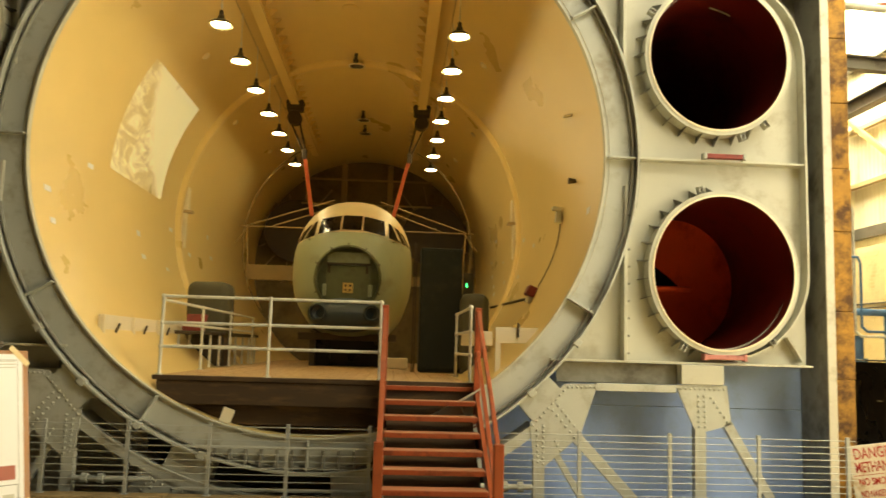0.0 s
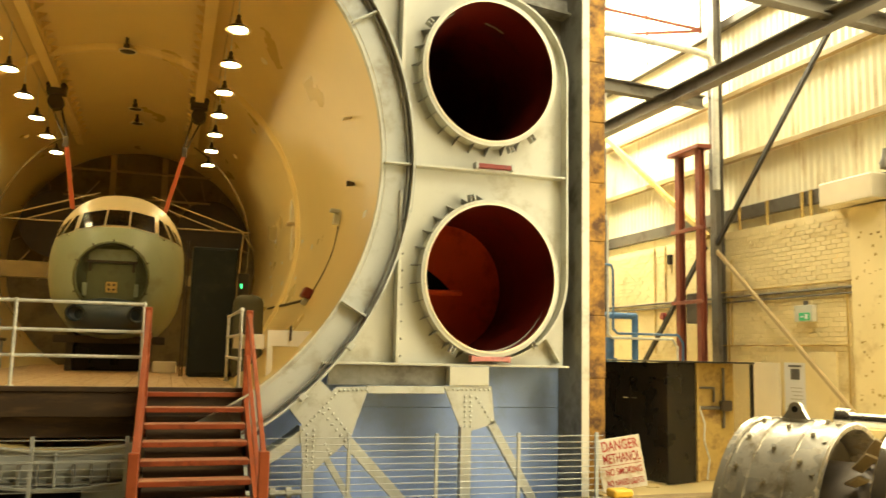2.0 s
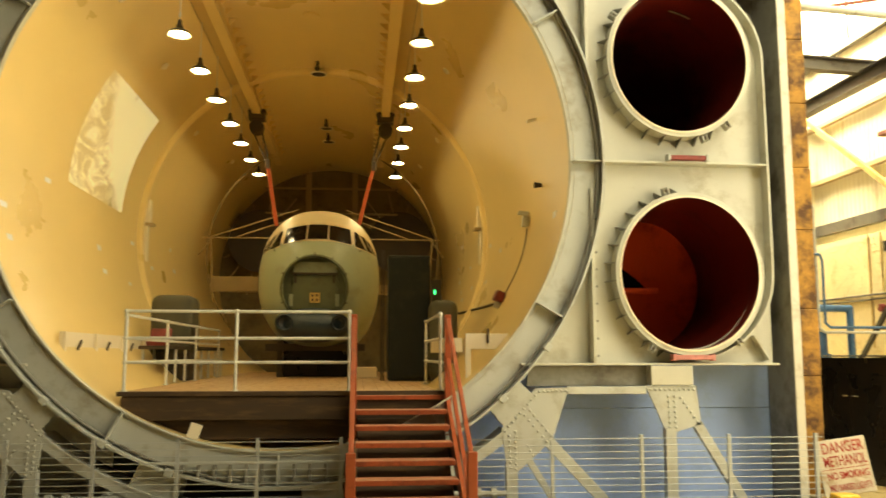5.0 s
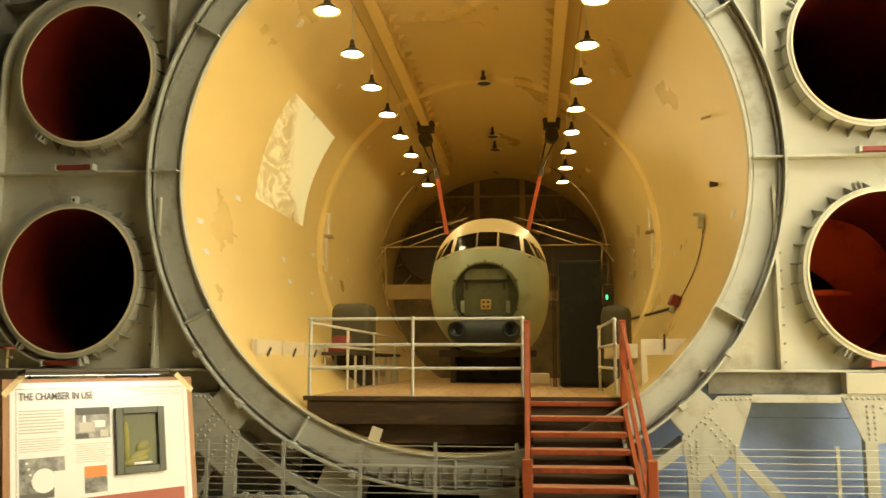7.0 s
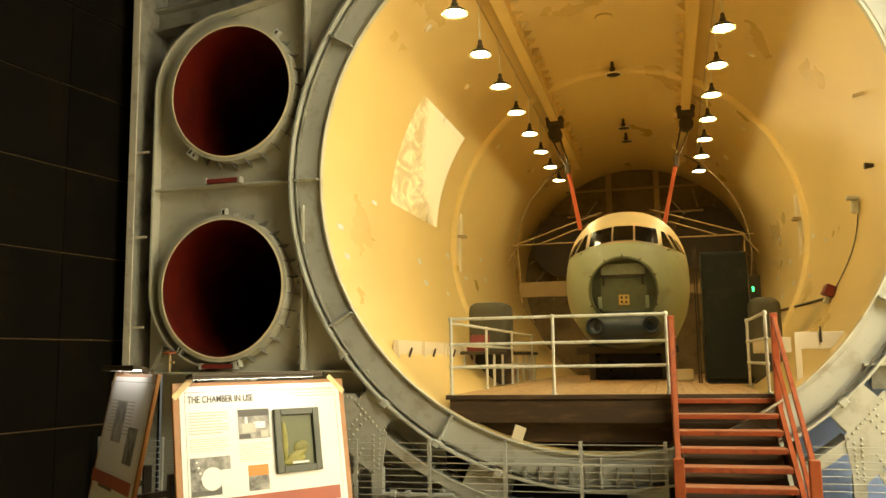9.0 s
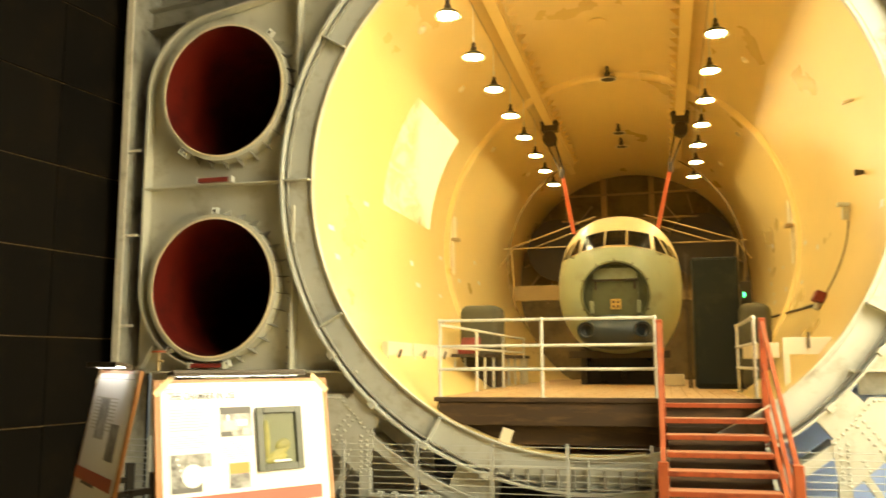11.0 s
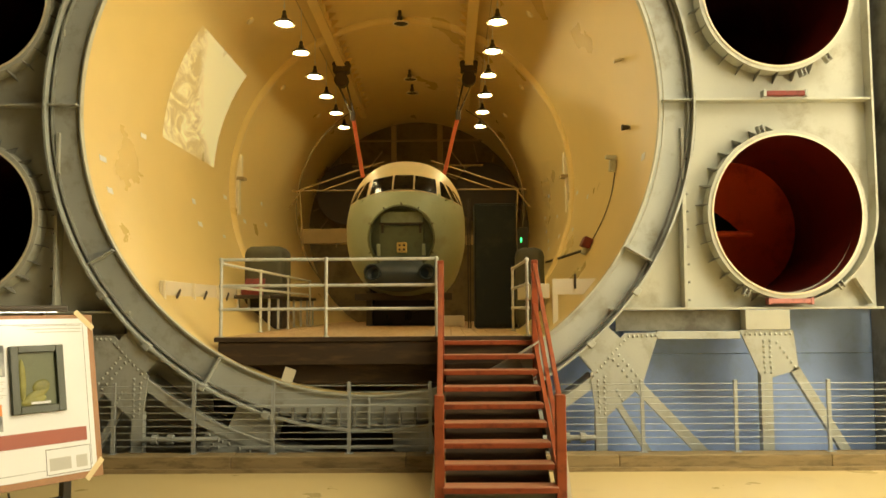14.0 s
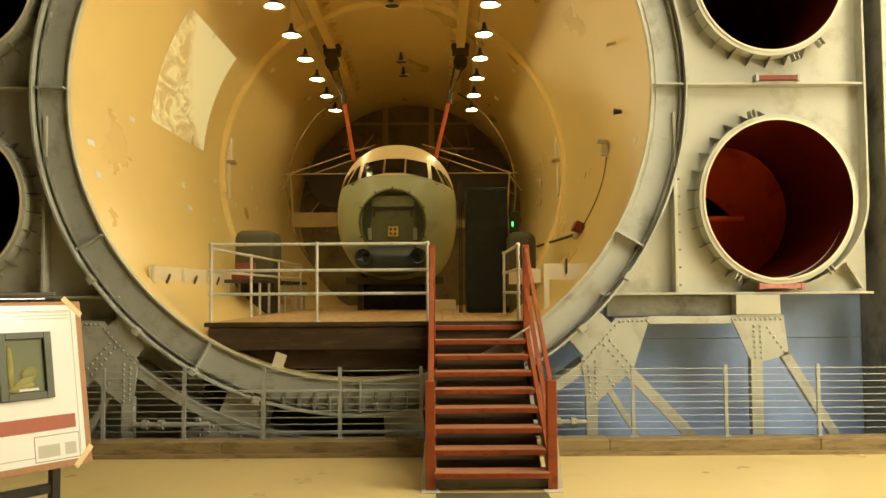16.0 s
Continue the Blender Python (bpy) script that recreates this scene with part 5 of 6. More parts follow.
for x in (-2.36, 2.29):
    # solid disc: the opening's darkness is only its dark brown colour
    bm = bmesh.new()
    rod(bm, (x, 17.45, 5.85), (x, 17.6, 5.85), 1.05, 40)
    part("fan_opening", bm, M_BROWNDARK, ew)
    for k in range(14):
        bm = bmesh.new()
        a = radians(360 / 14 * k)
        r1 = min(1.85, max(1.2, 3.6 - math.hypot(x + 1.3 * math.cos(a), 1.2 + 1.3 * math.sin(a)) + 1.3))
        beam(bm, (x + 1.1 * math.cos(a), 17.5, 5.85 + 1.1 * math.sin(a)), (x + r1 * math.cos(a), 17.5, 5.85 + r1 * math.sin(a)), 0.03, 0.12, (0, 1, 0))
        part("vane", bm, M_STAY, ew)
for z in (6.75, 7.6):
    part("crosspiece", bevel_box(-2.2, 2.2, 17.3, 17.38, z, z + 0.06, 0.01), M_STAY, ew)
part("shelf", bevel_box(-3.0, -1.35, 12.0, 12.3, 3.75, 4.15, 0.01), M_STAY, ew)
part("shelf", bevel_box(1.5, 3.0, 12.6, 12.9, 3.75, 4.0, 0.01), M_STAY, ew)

# the projector's picture: an emitting patch just inside the chamber wall
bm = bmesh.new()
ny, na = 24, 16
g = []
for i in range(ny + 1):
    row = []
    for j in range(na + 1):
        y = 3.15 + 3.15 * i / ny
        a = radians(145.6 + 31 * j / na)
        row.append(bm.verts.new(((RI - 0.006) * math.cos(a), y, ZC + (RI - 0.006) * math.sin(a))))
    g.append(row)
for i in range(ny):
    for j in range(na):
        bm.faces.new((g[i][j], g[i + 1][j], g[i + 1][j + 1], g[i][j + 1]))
one("projected_film", bm, M_PROJ, "glowing patch for the pale picture projected on the curved chamber wall", "projection", smooth=True)

# ---- the side bay to the east ----
XW = 10.9


def stone_courses(th, x, y0, y1, z0, z1, bw, bh, near, mat, seed):
    """Painted bricks: those of the near stretch as pieces, the rest as one mesh."""
    random.seed(seed)
    rest = bmesh.new()
    shared = {}
    rows = int((z1 - z0) / bh)
    count = 0
    for r in range(rows):
        y = y0 - (bw / 2 if r % 2 else 0)
        z = z0 + bh * r
        while y < y1:
            a, b = max(y, y0), min(y + bw, y1)
            y += bw
            if b - a < 0.04:
                continue
            d = random.choice((0.0, 0.002, 0.004, 0.007))
            if near[0] < a and b < near[1] and near[2] < z < near[3] and abs(b - a - bw) < 0.001 and count < 300:
                key = d
                if key not in shared:
                    me = bpy.data.meshes.new("brick")
                    q = bevel_box(-0.03 - d, 0.0, 0.006, bw - 0.006, 0.005, bh - 0.005, 0.004, 1)
                    q.to_mesh(me)
                    q.free()
                    me.materials.append(mat)
                    shared[key] = me
                ob = new("brick", shared[key])
                ob.parent = th
                ob.location = Vector((x, a, z)) - place_of(th)
                count += 1
            else:
                box(rest, x - 0.03 - d, x, a + 0.005, b - 0.005, z + 0.005, z + bh - 0.005)
    me = bpy.data.meshes.new("brickwork")
    rest.to_mesh(me)
    rest.free()
    me.materials.append(mat)
    ob = new("brickwork", me)
    ob.parent = th
    ob.location = -place_of(th)
    tagged(ob, kind="stuff")


wall_e = thing("wall_east", (XW, 0, 0), "cream painted brick wall with peeling patches", "wall", kind="structure")
bm = bmesh.new()
box(bm, XW - 0.022, XW + 0.3, -19.0, 9.4, 0, 4.42)
part("mortar_bed", bm, M_MORTAR, wall_e)
bm = bmesh.new()
box(bm, 7.0, 11.2, 9.4, 9.6, 0, 11.0)
one("wall_bay_end", bm, M_BRICK, "cream painted end wall of the side bay", "wall", kind="structure")

sheet_wall = thing("wall_sheeting", (XW + 0.1, 0, 4.8), "cream corrugated sheeting above the brick wall", "wall", kind="structure")


def corrugated(y0, y1, z0, z1, x):
    bm = bmesh.new()
    n = int((y1 - y0) / 0.019)
    prev = None
    for i in range(n + 1):
        y = y0 + (y1 - y0) * i / n
        xx = x + 0.007 * math.cos(2 * math.pi * i / 8)
        row = (bm.verts.new((xx, y, z0)), bm.verts.new((xx, y, z1)))
        if prev:
            bm.faces.new((prev[0], row[0], row[1], prev[1]))
        prev = row
    part("sheet", bm, M_SHEET, sheet_wall, "", True)


for y0, y1 in ((-6.0, -3.9), (-3.9, -1.8), (-1.8, 0.3), (0.3, 2.4), (2.4, 4.5), (4.5, 6.6), (6.6, 9.4)):
    for z0, z1 in ((4.86, 5.82), (5.80, 7.06), (7.04, 8.46)):
        corrugated(y0 - 0.03, y1 + 0.03, z0, z1, XW + 0.12 + (0.006 if z0 > 5.5 else 0.0))
bm = bmesh.new()
box(bm, XW + 0.16, XW + 0.2, -19, 9.4, 4.42, 11.0)
part("backing", bm, M_SHEET, sheet_wall)


def girts():
    for z, w in ((5.78, 0.10), (7.0, 0.10), (8.44, 0.16)):
        b = bevel_box(XW - 0.02, XW + 0.10, -12.0, 9.4, z - w / 2, z + w / 2, 0.008, 1)
        one("girt", b, M_STEEL if z > 8 else M_BRASSPIPE, "horizontal rail carrying the corrugated sheeting", "rail", "sheeting rails", "structure")
    # dark gap over the brickwork with a steel lintel
    b = bevel_box(XW + 0.02, XW + 0.14, -12.0, 9.4, 4.62, 4.85, 0.006, 1)
    one("lintel_beam", b, M_STEEL, "grey steel beam over the brick wall", "beam", kind="structure")
    for y in (1.75, 1.0, 0.15, -0.05, -0.45):
        one("lintel_block", bevel_box(XW - 0.01, XW + 0.015, y - 0.03, y + 0.03, 4.42, 4.85, 0.004, 1), M_OCHRE, "small timber block in the gap over the wall", "block", "gap blocks", "structure")


girts()


def column(y, label):
    th = thing("stanchion", (XW - 0.14, y, 0), label, "steel column", "wall stanchions", "structure")
    bm = bmesh.new()
    ibeam(bm, (XW - 0.13, y, 0), (XW - 0.13, y, 10.9), 0.19, 0.18, 0.016, (1, 0, 0))
    part("shaft", bm, M_STEEL, th)
    for z in (4.0, 5.6, 7.0):
        part("cleat", bevel_box(XW - 0.245, XW - 0.221, y - 0.075, y + 0.075, z, z + 0.35, 0.004, 1), M_STEEL, th)
        bm = bmesh.new()
        for k in range(4):
            for dy in (-0.05, 0.05):
                rod(bm, (XW - 0.258, y + dy, z + 0.05 + 0.085 * k), (XW - 0.246, y + dy, z + 0.05 + 0.085 * k), 0.014, 6)
        tagged(part("bolts", bm, M_STEEL, th), kind="stuff")


for y in (2.22, -2.0, -6.0, 6.7):
    column(y, "grey-brown riveted steel wall stanchion")


def member(name, p, q, w, h, mat, label, ib=False):
    bm = bmesh.new()
    if ib:
        ibeam(bm, p, q, w, h, 0.025)
    else:
        beam(bm, p, q, w, h)
    one(name, bm, mat, label, "steelwork", "bay steelwork", "structure")


member("cross_beam", (7.4, 2.4, 7.12), (XW - 0.28, 2.4, 6.95), 0.18, 0.24, M_STEEL, "grey steel beam across the side bay", True)
member("cross_beam", (4.5, -2.0, 7.25), (XW - 0.28, -2.0, 6.85), 0.18, 0.24, M_STEEL, "grey steel beam across the side bay", True)
member("long_beam", (9.6, 9.3, 6.83), (9.6, -12.0, 6.72), 0.22, 0.26, M_STEEL, "long grey steel beam under the roof of the side bay", True)
member("wall_brace", (XW - 0.2, 2.15, 4.2), (XW - 0.2, -1.65, 8.1), 0.06, 0.07, M_DARKSTEEL, "dark diagonal steel brace on the wall")
member("wall_brace", (XW - 0.2, 2.3, 4.2), (XW - 0.2, -1.15, 1.25), 0.055, 0.06, M_BRASSPIPE, "pale diagonal steel brace on the wall")
member("wall_brace", (XW - 0.2, 2.5, 4.2), (XW - 0.2, 5.6, 1.1), 0.07, 0.08, M_DARKSTEEL, "dark diagonal steel brace on the wall")
member("wall_brace", (XW - 0.06, 6.6, 7.3), (XW - 0.06, 2.6, 4.4), 0.08, 0.10, M_OCHRE, "ochre diagonal brace on the sheeting")
for z0, z1 in ((8.52, 8.40), (8.0, 8.38)):
    member("lattice_bar", (8.5, 2.4, z0), (XW - 0.28, 2.4, z1), 0.05, 0.05, M_OXIDE, "thin rusty lattice bar under the roof")
bm = bmesh.new()
pipe(bm, [(7.6, 2.02, 7.95), (10.2, 2.02, 7.79), (10.5, 2.02, 7.72), (10.62, 2.02, 7.5), (10.62, 2.02, 5.2)], 0.065, 12)
one("flue_pipe", bm, M_RAIL, "pale grey pipe bending down beside the stanchion", "pipe", smooth=True)

# rooflight over the bay: bright sky through translucent sheets
rl = thing("window_rooflight", (9.6, 0, 8.5), "bright translucent rooflight over the side bay", "rooflight", kind="structure")
bm = bmesh.new()
box(bm, XW + 0.13, XW + 0.15, -14.0, 9.4, 8.52, 10.95)
part("pane", bm, M_ROOFLIGHT, rl)
bm = bmesh.new()
box(bm, 7.4, 11.0, 9.30, 9.38, 7.2, 10.95)
part("pane", bm, M_ROOFLIGHT, rl)
for y in range(-13, 10, 2):
    part("glazing_bar", bevel_box(XW + 0.08, XW + 0.129, y - 0.03, y + 0.03, 8.52, 10.95, 0.004, 1), M_STEEL, rl)
for x in (8.6, 9.8):
    part("glazing_bar", bevel_box(x - 0.04, x + 0.04, 9.22, 9.299, 7.2, 10.95, 0.004, 1), M_OCHRE, rl)

rf = thing("oxide_frame", (10.2, 2.9, 0), "red oxide twin-post steel frame beside the wall", "steel frame")
for y in (2.80, 2.14):
    bm = bmesh.new()
    ibeam(bm, (10.35, y, 0), (10.35, y, 5.95), 0.13, 0.13, 0.018, (1, 0, 0))
    part("post", bm, M_OXIDE, rf)
part("head", bevel_box(10.2, 10.5, 1.98, 3.0, 5.951, 6.03, 0.008), M_OXIDE, rf)
for z in (4.45, 3.1):
    part("crosspiece", bevel_box(10.27, 10.30, 1.98, 3.0, z, z + 0.07, 0.004, 1), M_OXIDE, rf)
part("gearbox", bevel_box(10.36, 10.6, 2.3, 2.65, 2.75, 3.3, 0.015), M_STEEL, rf)

# wall services
for z, r, ya, yb in ((3.22, 0.02, 9.0, -1.75), (3.13, 0.016, 9.0, -1.72), (2.35, 0.014, 2.2, -0.8), (3.32, 0.012, 2.3, -8.0)):
    bm = bmesh.new()
    rod(bm, (XW - 0.06, ya, z), (XW - 0.06, yb, z), r, 8)
    one("wall_conduit", bm, M_STEEL if r > 0.015 else M_OCHRE, "thin conduit clipped along the brick wall", "conduit", "wall conduits")
for y, z0, z1 in ((-1.72, 1.6, 3.13), (-0.8, 1.0, 3.2), (4.5, 2.2, 4.4), (4.1, 3.2, 4.4), (1.95, 2.35, 3.9), (2.05, 1.5, 3.2)):
    bm = bmesh.new()
    rod(bm, (XW - 0.05, y, z0), (XW - 0.05, y, z1), 0.014, 8)
    one("wall_conduit", bm, M_OCHRE, "thin upright conduit on the brick wall", "conduit", "wall conduits")
one("wall_pier", bevel_box(XW - 0.10, XW - 0.031, -1.62, -0.95, 0, 4.40, 0.01), M_BRICK, "cream painted brick pier with peeling paint", "pier", kind="structure")
random.seed(77)
bm = bmesh.new()
for k in range(45):
    y, z = -1.55 + 0.5 * random.random(), 1.4 + 2.6 * random.random()
    w, h = 0.008 + 0.02 * random.random(), 0.006 + 0.014 * random.random()
    box(bm, XW - 0.104, XW - 0.101, y - w, y + w, z - h, z + h)
tagged(one("bare_patches", bm, M_OCHRE, "small bare brick spots where paint has flaked", "flaking paint"), kind="stuff")
ex = thing("exit_sign", (XW - 0.1, 0.02, 2.8), "green exit sign with a running-man pictogram replaced by bars", "exit sign")
ex["label"] = "green and white emergency exit sign on the wall"
part("case", bevel_box(XW - 0.16, XW - 0.06, -0.18, 0.22, 2.72, 2.98, 0.01), M_RAIL, ex)
part("face", bevel_box(XW - 0.172, XW - 0.161, -0.14, 0.10, 2.735, 2.86, 0.003, 1), M_EXIT, ex, "green sign face")
bm = bmesh.new()
box(bm, XW - 0.176, XW - 0.173, -0.10, -0.04, 2.76, 2.835)
box(bm, XW - 0.176, XW - 0.173, -0.01, 0.06, 2.785, 2.81)
part("pictogram_bars", bm, M_PAPER, ex)
part("lamp_arm", bevel_box(XW - 0.13, XW - 0.06, 0.0, 0.04, 2.981, 3.05, 0.005, 1), M_STEEL, ex)
bl = thing("fire_bell", (XW - 0.06, 4.15, 2.9), "small red fire bell on the wall", "bell")
bm = bmesh.new()
rod(bm, (XW - 0.031, 4.15, 2.95), (XW - 0.12, 4.15, 2.95), 0.075, 16)
part("gong", bm, M_REDBAR, bl, "", True)
bx = thing("wall_speaker", (XW - 0.06, 3.95, 4.1), "small black box on the brick wall", "box")
part("case", bevel_box(XW - 0.10, XW - 0.031, 3.85, 3.97, 4.0, 4.2, 0.01), M_CABINET, bx)
ps = thing("wall_board", (XW - 0.06, 0.2, 1.0), "pale board on the wall with a printed notice", "board")
part("backing", bevel_box(XW - 0.06, XW - 0.031, -0.55, 0.75, 0.9, 2.25, 0.005), M_BRICK, ps)
nt = part("notice", bevel_box(XW - 0.068, XW - 0.061, 0.12, 0.60, 1.27, 2.07, 0.002, 1), M_PAPER, ps, "white printed notice")
bm = bmesh.new()
box(bm, XW - 0.072, XW - 0.069, 0.24, 0.44, 1.80, 1.97)
box(bm, XW - 0.072, XW - 0.069, 0.2, 0.5, 2.0, 2.03)
part("dark_print", bm, M_TEXT, nt)
bm = bmesh.new()
for k in range(6):
    box(bm, XW - 0.072, XW - 0.069, 0.18, 0.40 + 0.03 * (k % 3), 1.36 + 0.06 * k, 1.375 + 0.06 * k)
part("print_lines", bm, M_TEXTPALE, nt)
wlamp = thing("wall_lantern", (XW - 0.35, -1.98, 4.75), "grey wall lantern with a glass bowl", "lamp")
bm = bmesh.new()
lathe(bm, [(0.0, 0.0), (0.07, 0.02), (0.08, 0.10), (0.05, 0.16), (0.03, 0.30), (0.0, 0.30)], (XW - 0.42, -1.98, 4.75), "z", n=16)
part("body", bm, M_STEEL, wlamp, "", True)
part("bracket", bevel_box(XW - 0.36, XW - 0.215, -2.01, -1.95, 4.95, 5.0, 0.005, 1), M_STEEL, wlamp)
one("cistern", bevel_box(XW - 0.35, XW - 0.01, -1.65, -0.62, 4.43, 4.80, 0.02, 2), M_LIP, "cream painted box section lying on the brick wall", "box section")

# blue pump unit behind the column
pu = thing("blue_pump", (8.5, 3.4, 0), "blue painted pump column with pipework", "pump")
bm = bmesh.new()
rod(bm, (8.42, 2.75, 0), (8.42, 2.75, 4.55), 0.16, 20)
part("column", bm, M_PIPEBLUE, pu, "", True)
bm = bmesh.new()
rod(bm, (8.7, 2.8, 2.0), (8.7, 2.8, 2.45), 0.20, 20)
rod(bm, (8.7, 2.8, 2.0), (8.7, 2.8, 2.08), 0.26, 20)
part("motor", bm, M_PIPEBLUE, pu, "", True)
bm = bmesh.new()
pipe(bm, [(8.5, 2.7, 2.85), (9.3, 2.7, 2.85), (9.3, 2.7, 2.0)], 0.06, 10)
part("outlet_pipe", bm, M_PIPEBLUE, pu, "", True)
for dx, z, yy in ((0.0, 4.65, 2.55), (0.08, 3.75, 2.5)):
    bm = bmesh.new()
    pipe(bm, [(8.45, yy, z), (8.62 + dx, yy, z), (8.66 + dx, yy, z - 0.1), (8.66 + dx, yy, 2.52 + dx), (8.75 + dx, yy, 2.44 + dx), (10.0 + dx, yy, 2.44 + dx), (10.1 + dx, yy, 2.3 + dx), (10.1 + dx, yy, 2.0)], 0.022, 8)
    part("small_pipe", bm, M_PIPEBLUE if dx else M_RAIL, pu, "", True)

bc = thing("black_cubicle", (9.3, 2.3, 0), "large black steel cubicle with an open side showing ochre pipework", "cubicle")
mc = Matrix.Translation((9.184, 1.471, 0)) @ Matrix.Rotation(radians(17), 4, "Z")
part("front", bevel_box(0.0, 0.72, 0.0, 0.04, 0.02, 2.03, 0.008, 2, mc), M_CABINET, bc)
mc2 = Matrix.Translation((9.184, 1.471, 0)) @ Matrix.Rotation(radians(112), 4, "Z")
for k in range(2):
    part("door", bevel_box(0.02 + 0.75 * k, 0.76 + 0.75 * k, -0.04, 0.0, 0.04, 2.02, 0.008, 2, mc2), M_CABINET, bc)
    part("handle", bevel_box(0.62 if k == 0 else 0.80, 0.72 if k == 0 else 0.90, 0.001, 0.025, 1.40, 1.42, 0.004, 1, mc2), M_CHROME, bc, "small bright handle")
part("roof", bevel_box(8.55, 10.85, 1.35, 3.1, 2.035, 2.06, 0.006, 1), M_CABINET, bc)
part("side", bevel_box(9.95, 10.0, 1.75, 3.0, 0.0, 2.03, 0.006, 1), M_OCHRE, bc)
part("back", bevel_box(9.9, 10.85, 1.95, 2.0, 0.0, 2.03, 0.006, 1), M_OCHRE, bc, "ochre painted inside with pipes")
bm = bmesh.new()
pipe(bm, [(10.05, 1.9, 1.6), (10.4, 1.9, 1.6), (10.4, 1.9, 1.35)], 0.02, 8)
rod(bm, (10.6, 1.9, 0.9), (10.6, 1.9, 1.95), 0.025, 8)
rod(bm, (10.0, 1.88, 1.25), (10.75, 1.88, 1.25), 0.03, 8)
part("inner_pipe", bm, M_STEEL, bc, "", True)
part("valve", bevel_box(10.5, 10.72, 1.80, 1.9, 1.2, 1.38, 0.02), M_BROWNDARK, bc)
part("corner_post", bevel_box(10.78, 10.83, 1.36, 1.42, 0.0, 2.03, 0.006, 1), M_CABINET, bc)
bm = bmesh.new()
pipe(bm, [(10.05, 1.85, 1.3), (10.1, 1.75, 1.0), (10.05, 1.7, 0.7), (10.15, 1.7, 0.4), (10.1, 1.7, 0.05)], 0.015, 8)
part("grey_hose", bm, M_RAIL, bc, "", True)
# the cubicle stands on the raised floor
k = 0.909
bc.location = (8.56, 1.084, 0.187)
bc.scale = (k, k, k)
wp = thing("white_partition", (10.8, 1.2, 0), "plain cream partition panel beside the cubicle", "partition")
part("panel", bevel_box(10.76, 10.80, 0.64, 1.32, 0, 2.06, 0.006, 1), M_LIP, wp)

sg = thing("danger_sign", (7.45, 0.2, 0.186), "old white warning sign with red lettering leaning by the cubicle", "sign")
SM = Matrix.Translation((7.12, -0.12, 0.20)) @ Matrix.Rotation(radians(-12), 4, "Z") @ Matrix.Rotation(radians(-6), 4, "X") @ Matrix.Rotation(radians(-9), 4, "Y")
part("board", bevel_box(0.0, 0.66, 0.0, 0.025, 0.0, 0.72, 0.006, 1, SM), M_SIGN, sg)


def words(text, size, x, y, z, mat, parent, name, m, width=None, depth=0.002):
    """Raised letters in the built-in font, as a mesh."""
    cu = bpy.data.curves.new(name, "FONT")
    cu.body, cu.size, cu.extrude, cu.align_x = text, size, depth, "LEFT"
    cu.offset = 0.006 * size
    tmp = bpy.data.objects.new(name, cu)
    scene.collection.objects.link(tmp)
    dg = bpy.context.evaluated_depsgraph_get()
    me = bpy.data.meshes.new_from_object(tmp.evaluated_get(dg))
    bpy.data.objects.remove(tmp)
    if width:
        xs = [v.co.x for v in me.vertices]
        k = width / (max(xs) - min(xs))
        for v in me.vertices:
            v.co.x *= k
    me.transform(m @ Matrix.Translation((x, y, z)) @ Matrix.Rotation(radians(90), 4, "X"))
    me.transform(Matrix.Translation(-place_of(parent)))
    me.materials.clear()
    me.materials.append(mat)
    ob = new(name, me)
    ob.parent = parent
    return ob


words("DANGER", 0.20, 0.08, -0.004, 0.545, M_SIGNRED, sg, "lettering", SM, 0.53)
words("METHANOL", 0.19, 0.07, -0.004, 0.375, M_SIGNRED, sg, "lettering", SM, 0.55)
words("NO SMOKING", 0.13, 0.08, -0.004, 0.21, M_SIGNRED, sg, "lettering", SM, 0.53)
words("NO NAKED LIGHTS", 0.12, 0.08, -0.004, 0.06, M_SIGNRED, sg, "lettering", SM, 0.53)
bm = bmesh.new()
box(bm, 0.03, 0.63, -0.004, -0.001, 0.335, 0.342, SM)
part("ruled_line", bm, M_SIGNRED, sg)
one("yellow_block", bevel_box(7.05, 7.35, -0.55, -0.30, 0.19, 0.30, 0.03), M_LIME, "small bright yellow block on the kerb", "block")
bm = bmesh.new()
pipe(bm, [(8.6 + 0.3 * math.cos(k * 0.5), 1.2 + 0.2 * math.sin(k * 0.5), 0.03 + 0.004 * k) for k in range(14)], 0.02, 6)
one("coiled_hose", bm, M_RAIL, "grey hose lying coiled on the floor", "hose", smooth=True)


M_DRUM = paint("dull_brown_drum", (0.16, 0.13, 0.10), 0.45, metal=0.3, vary=0.25)


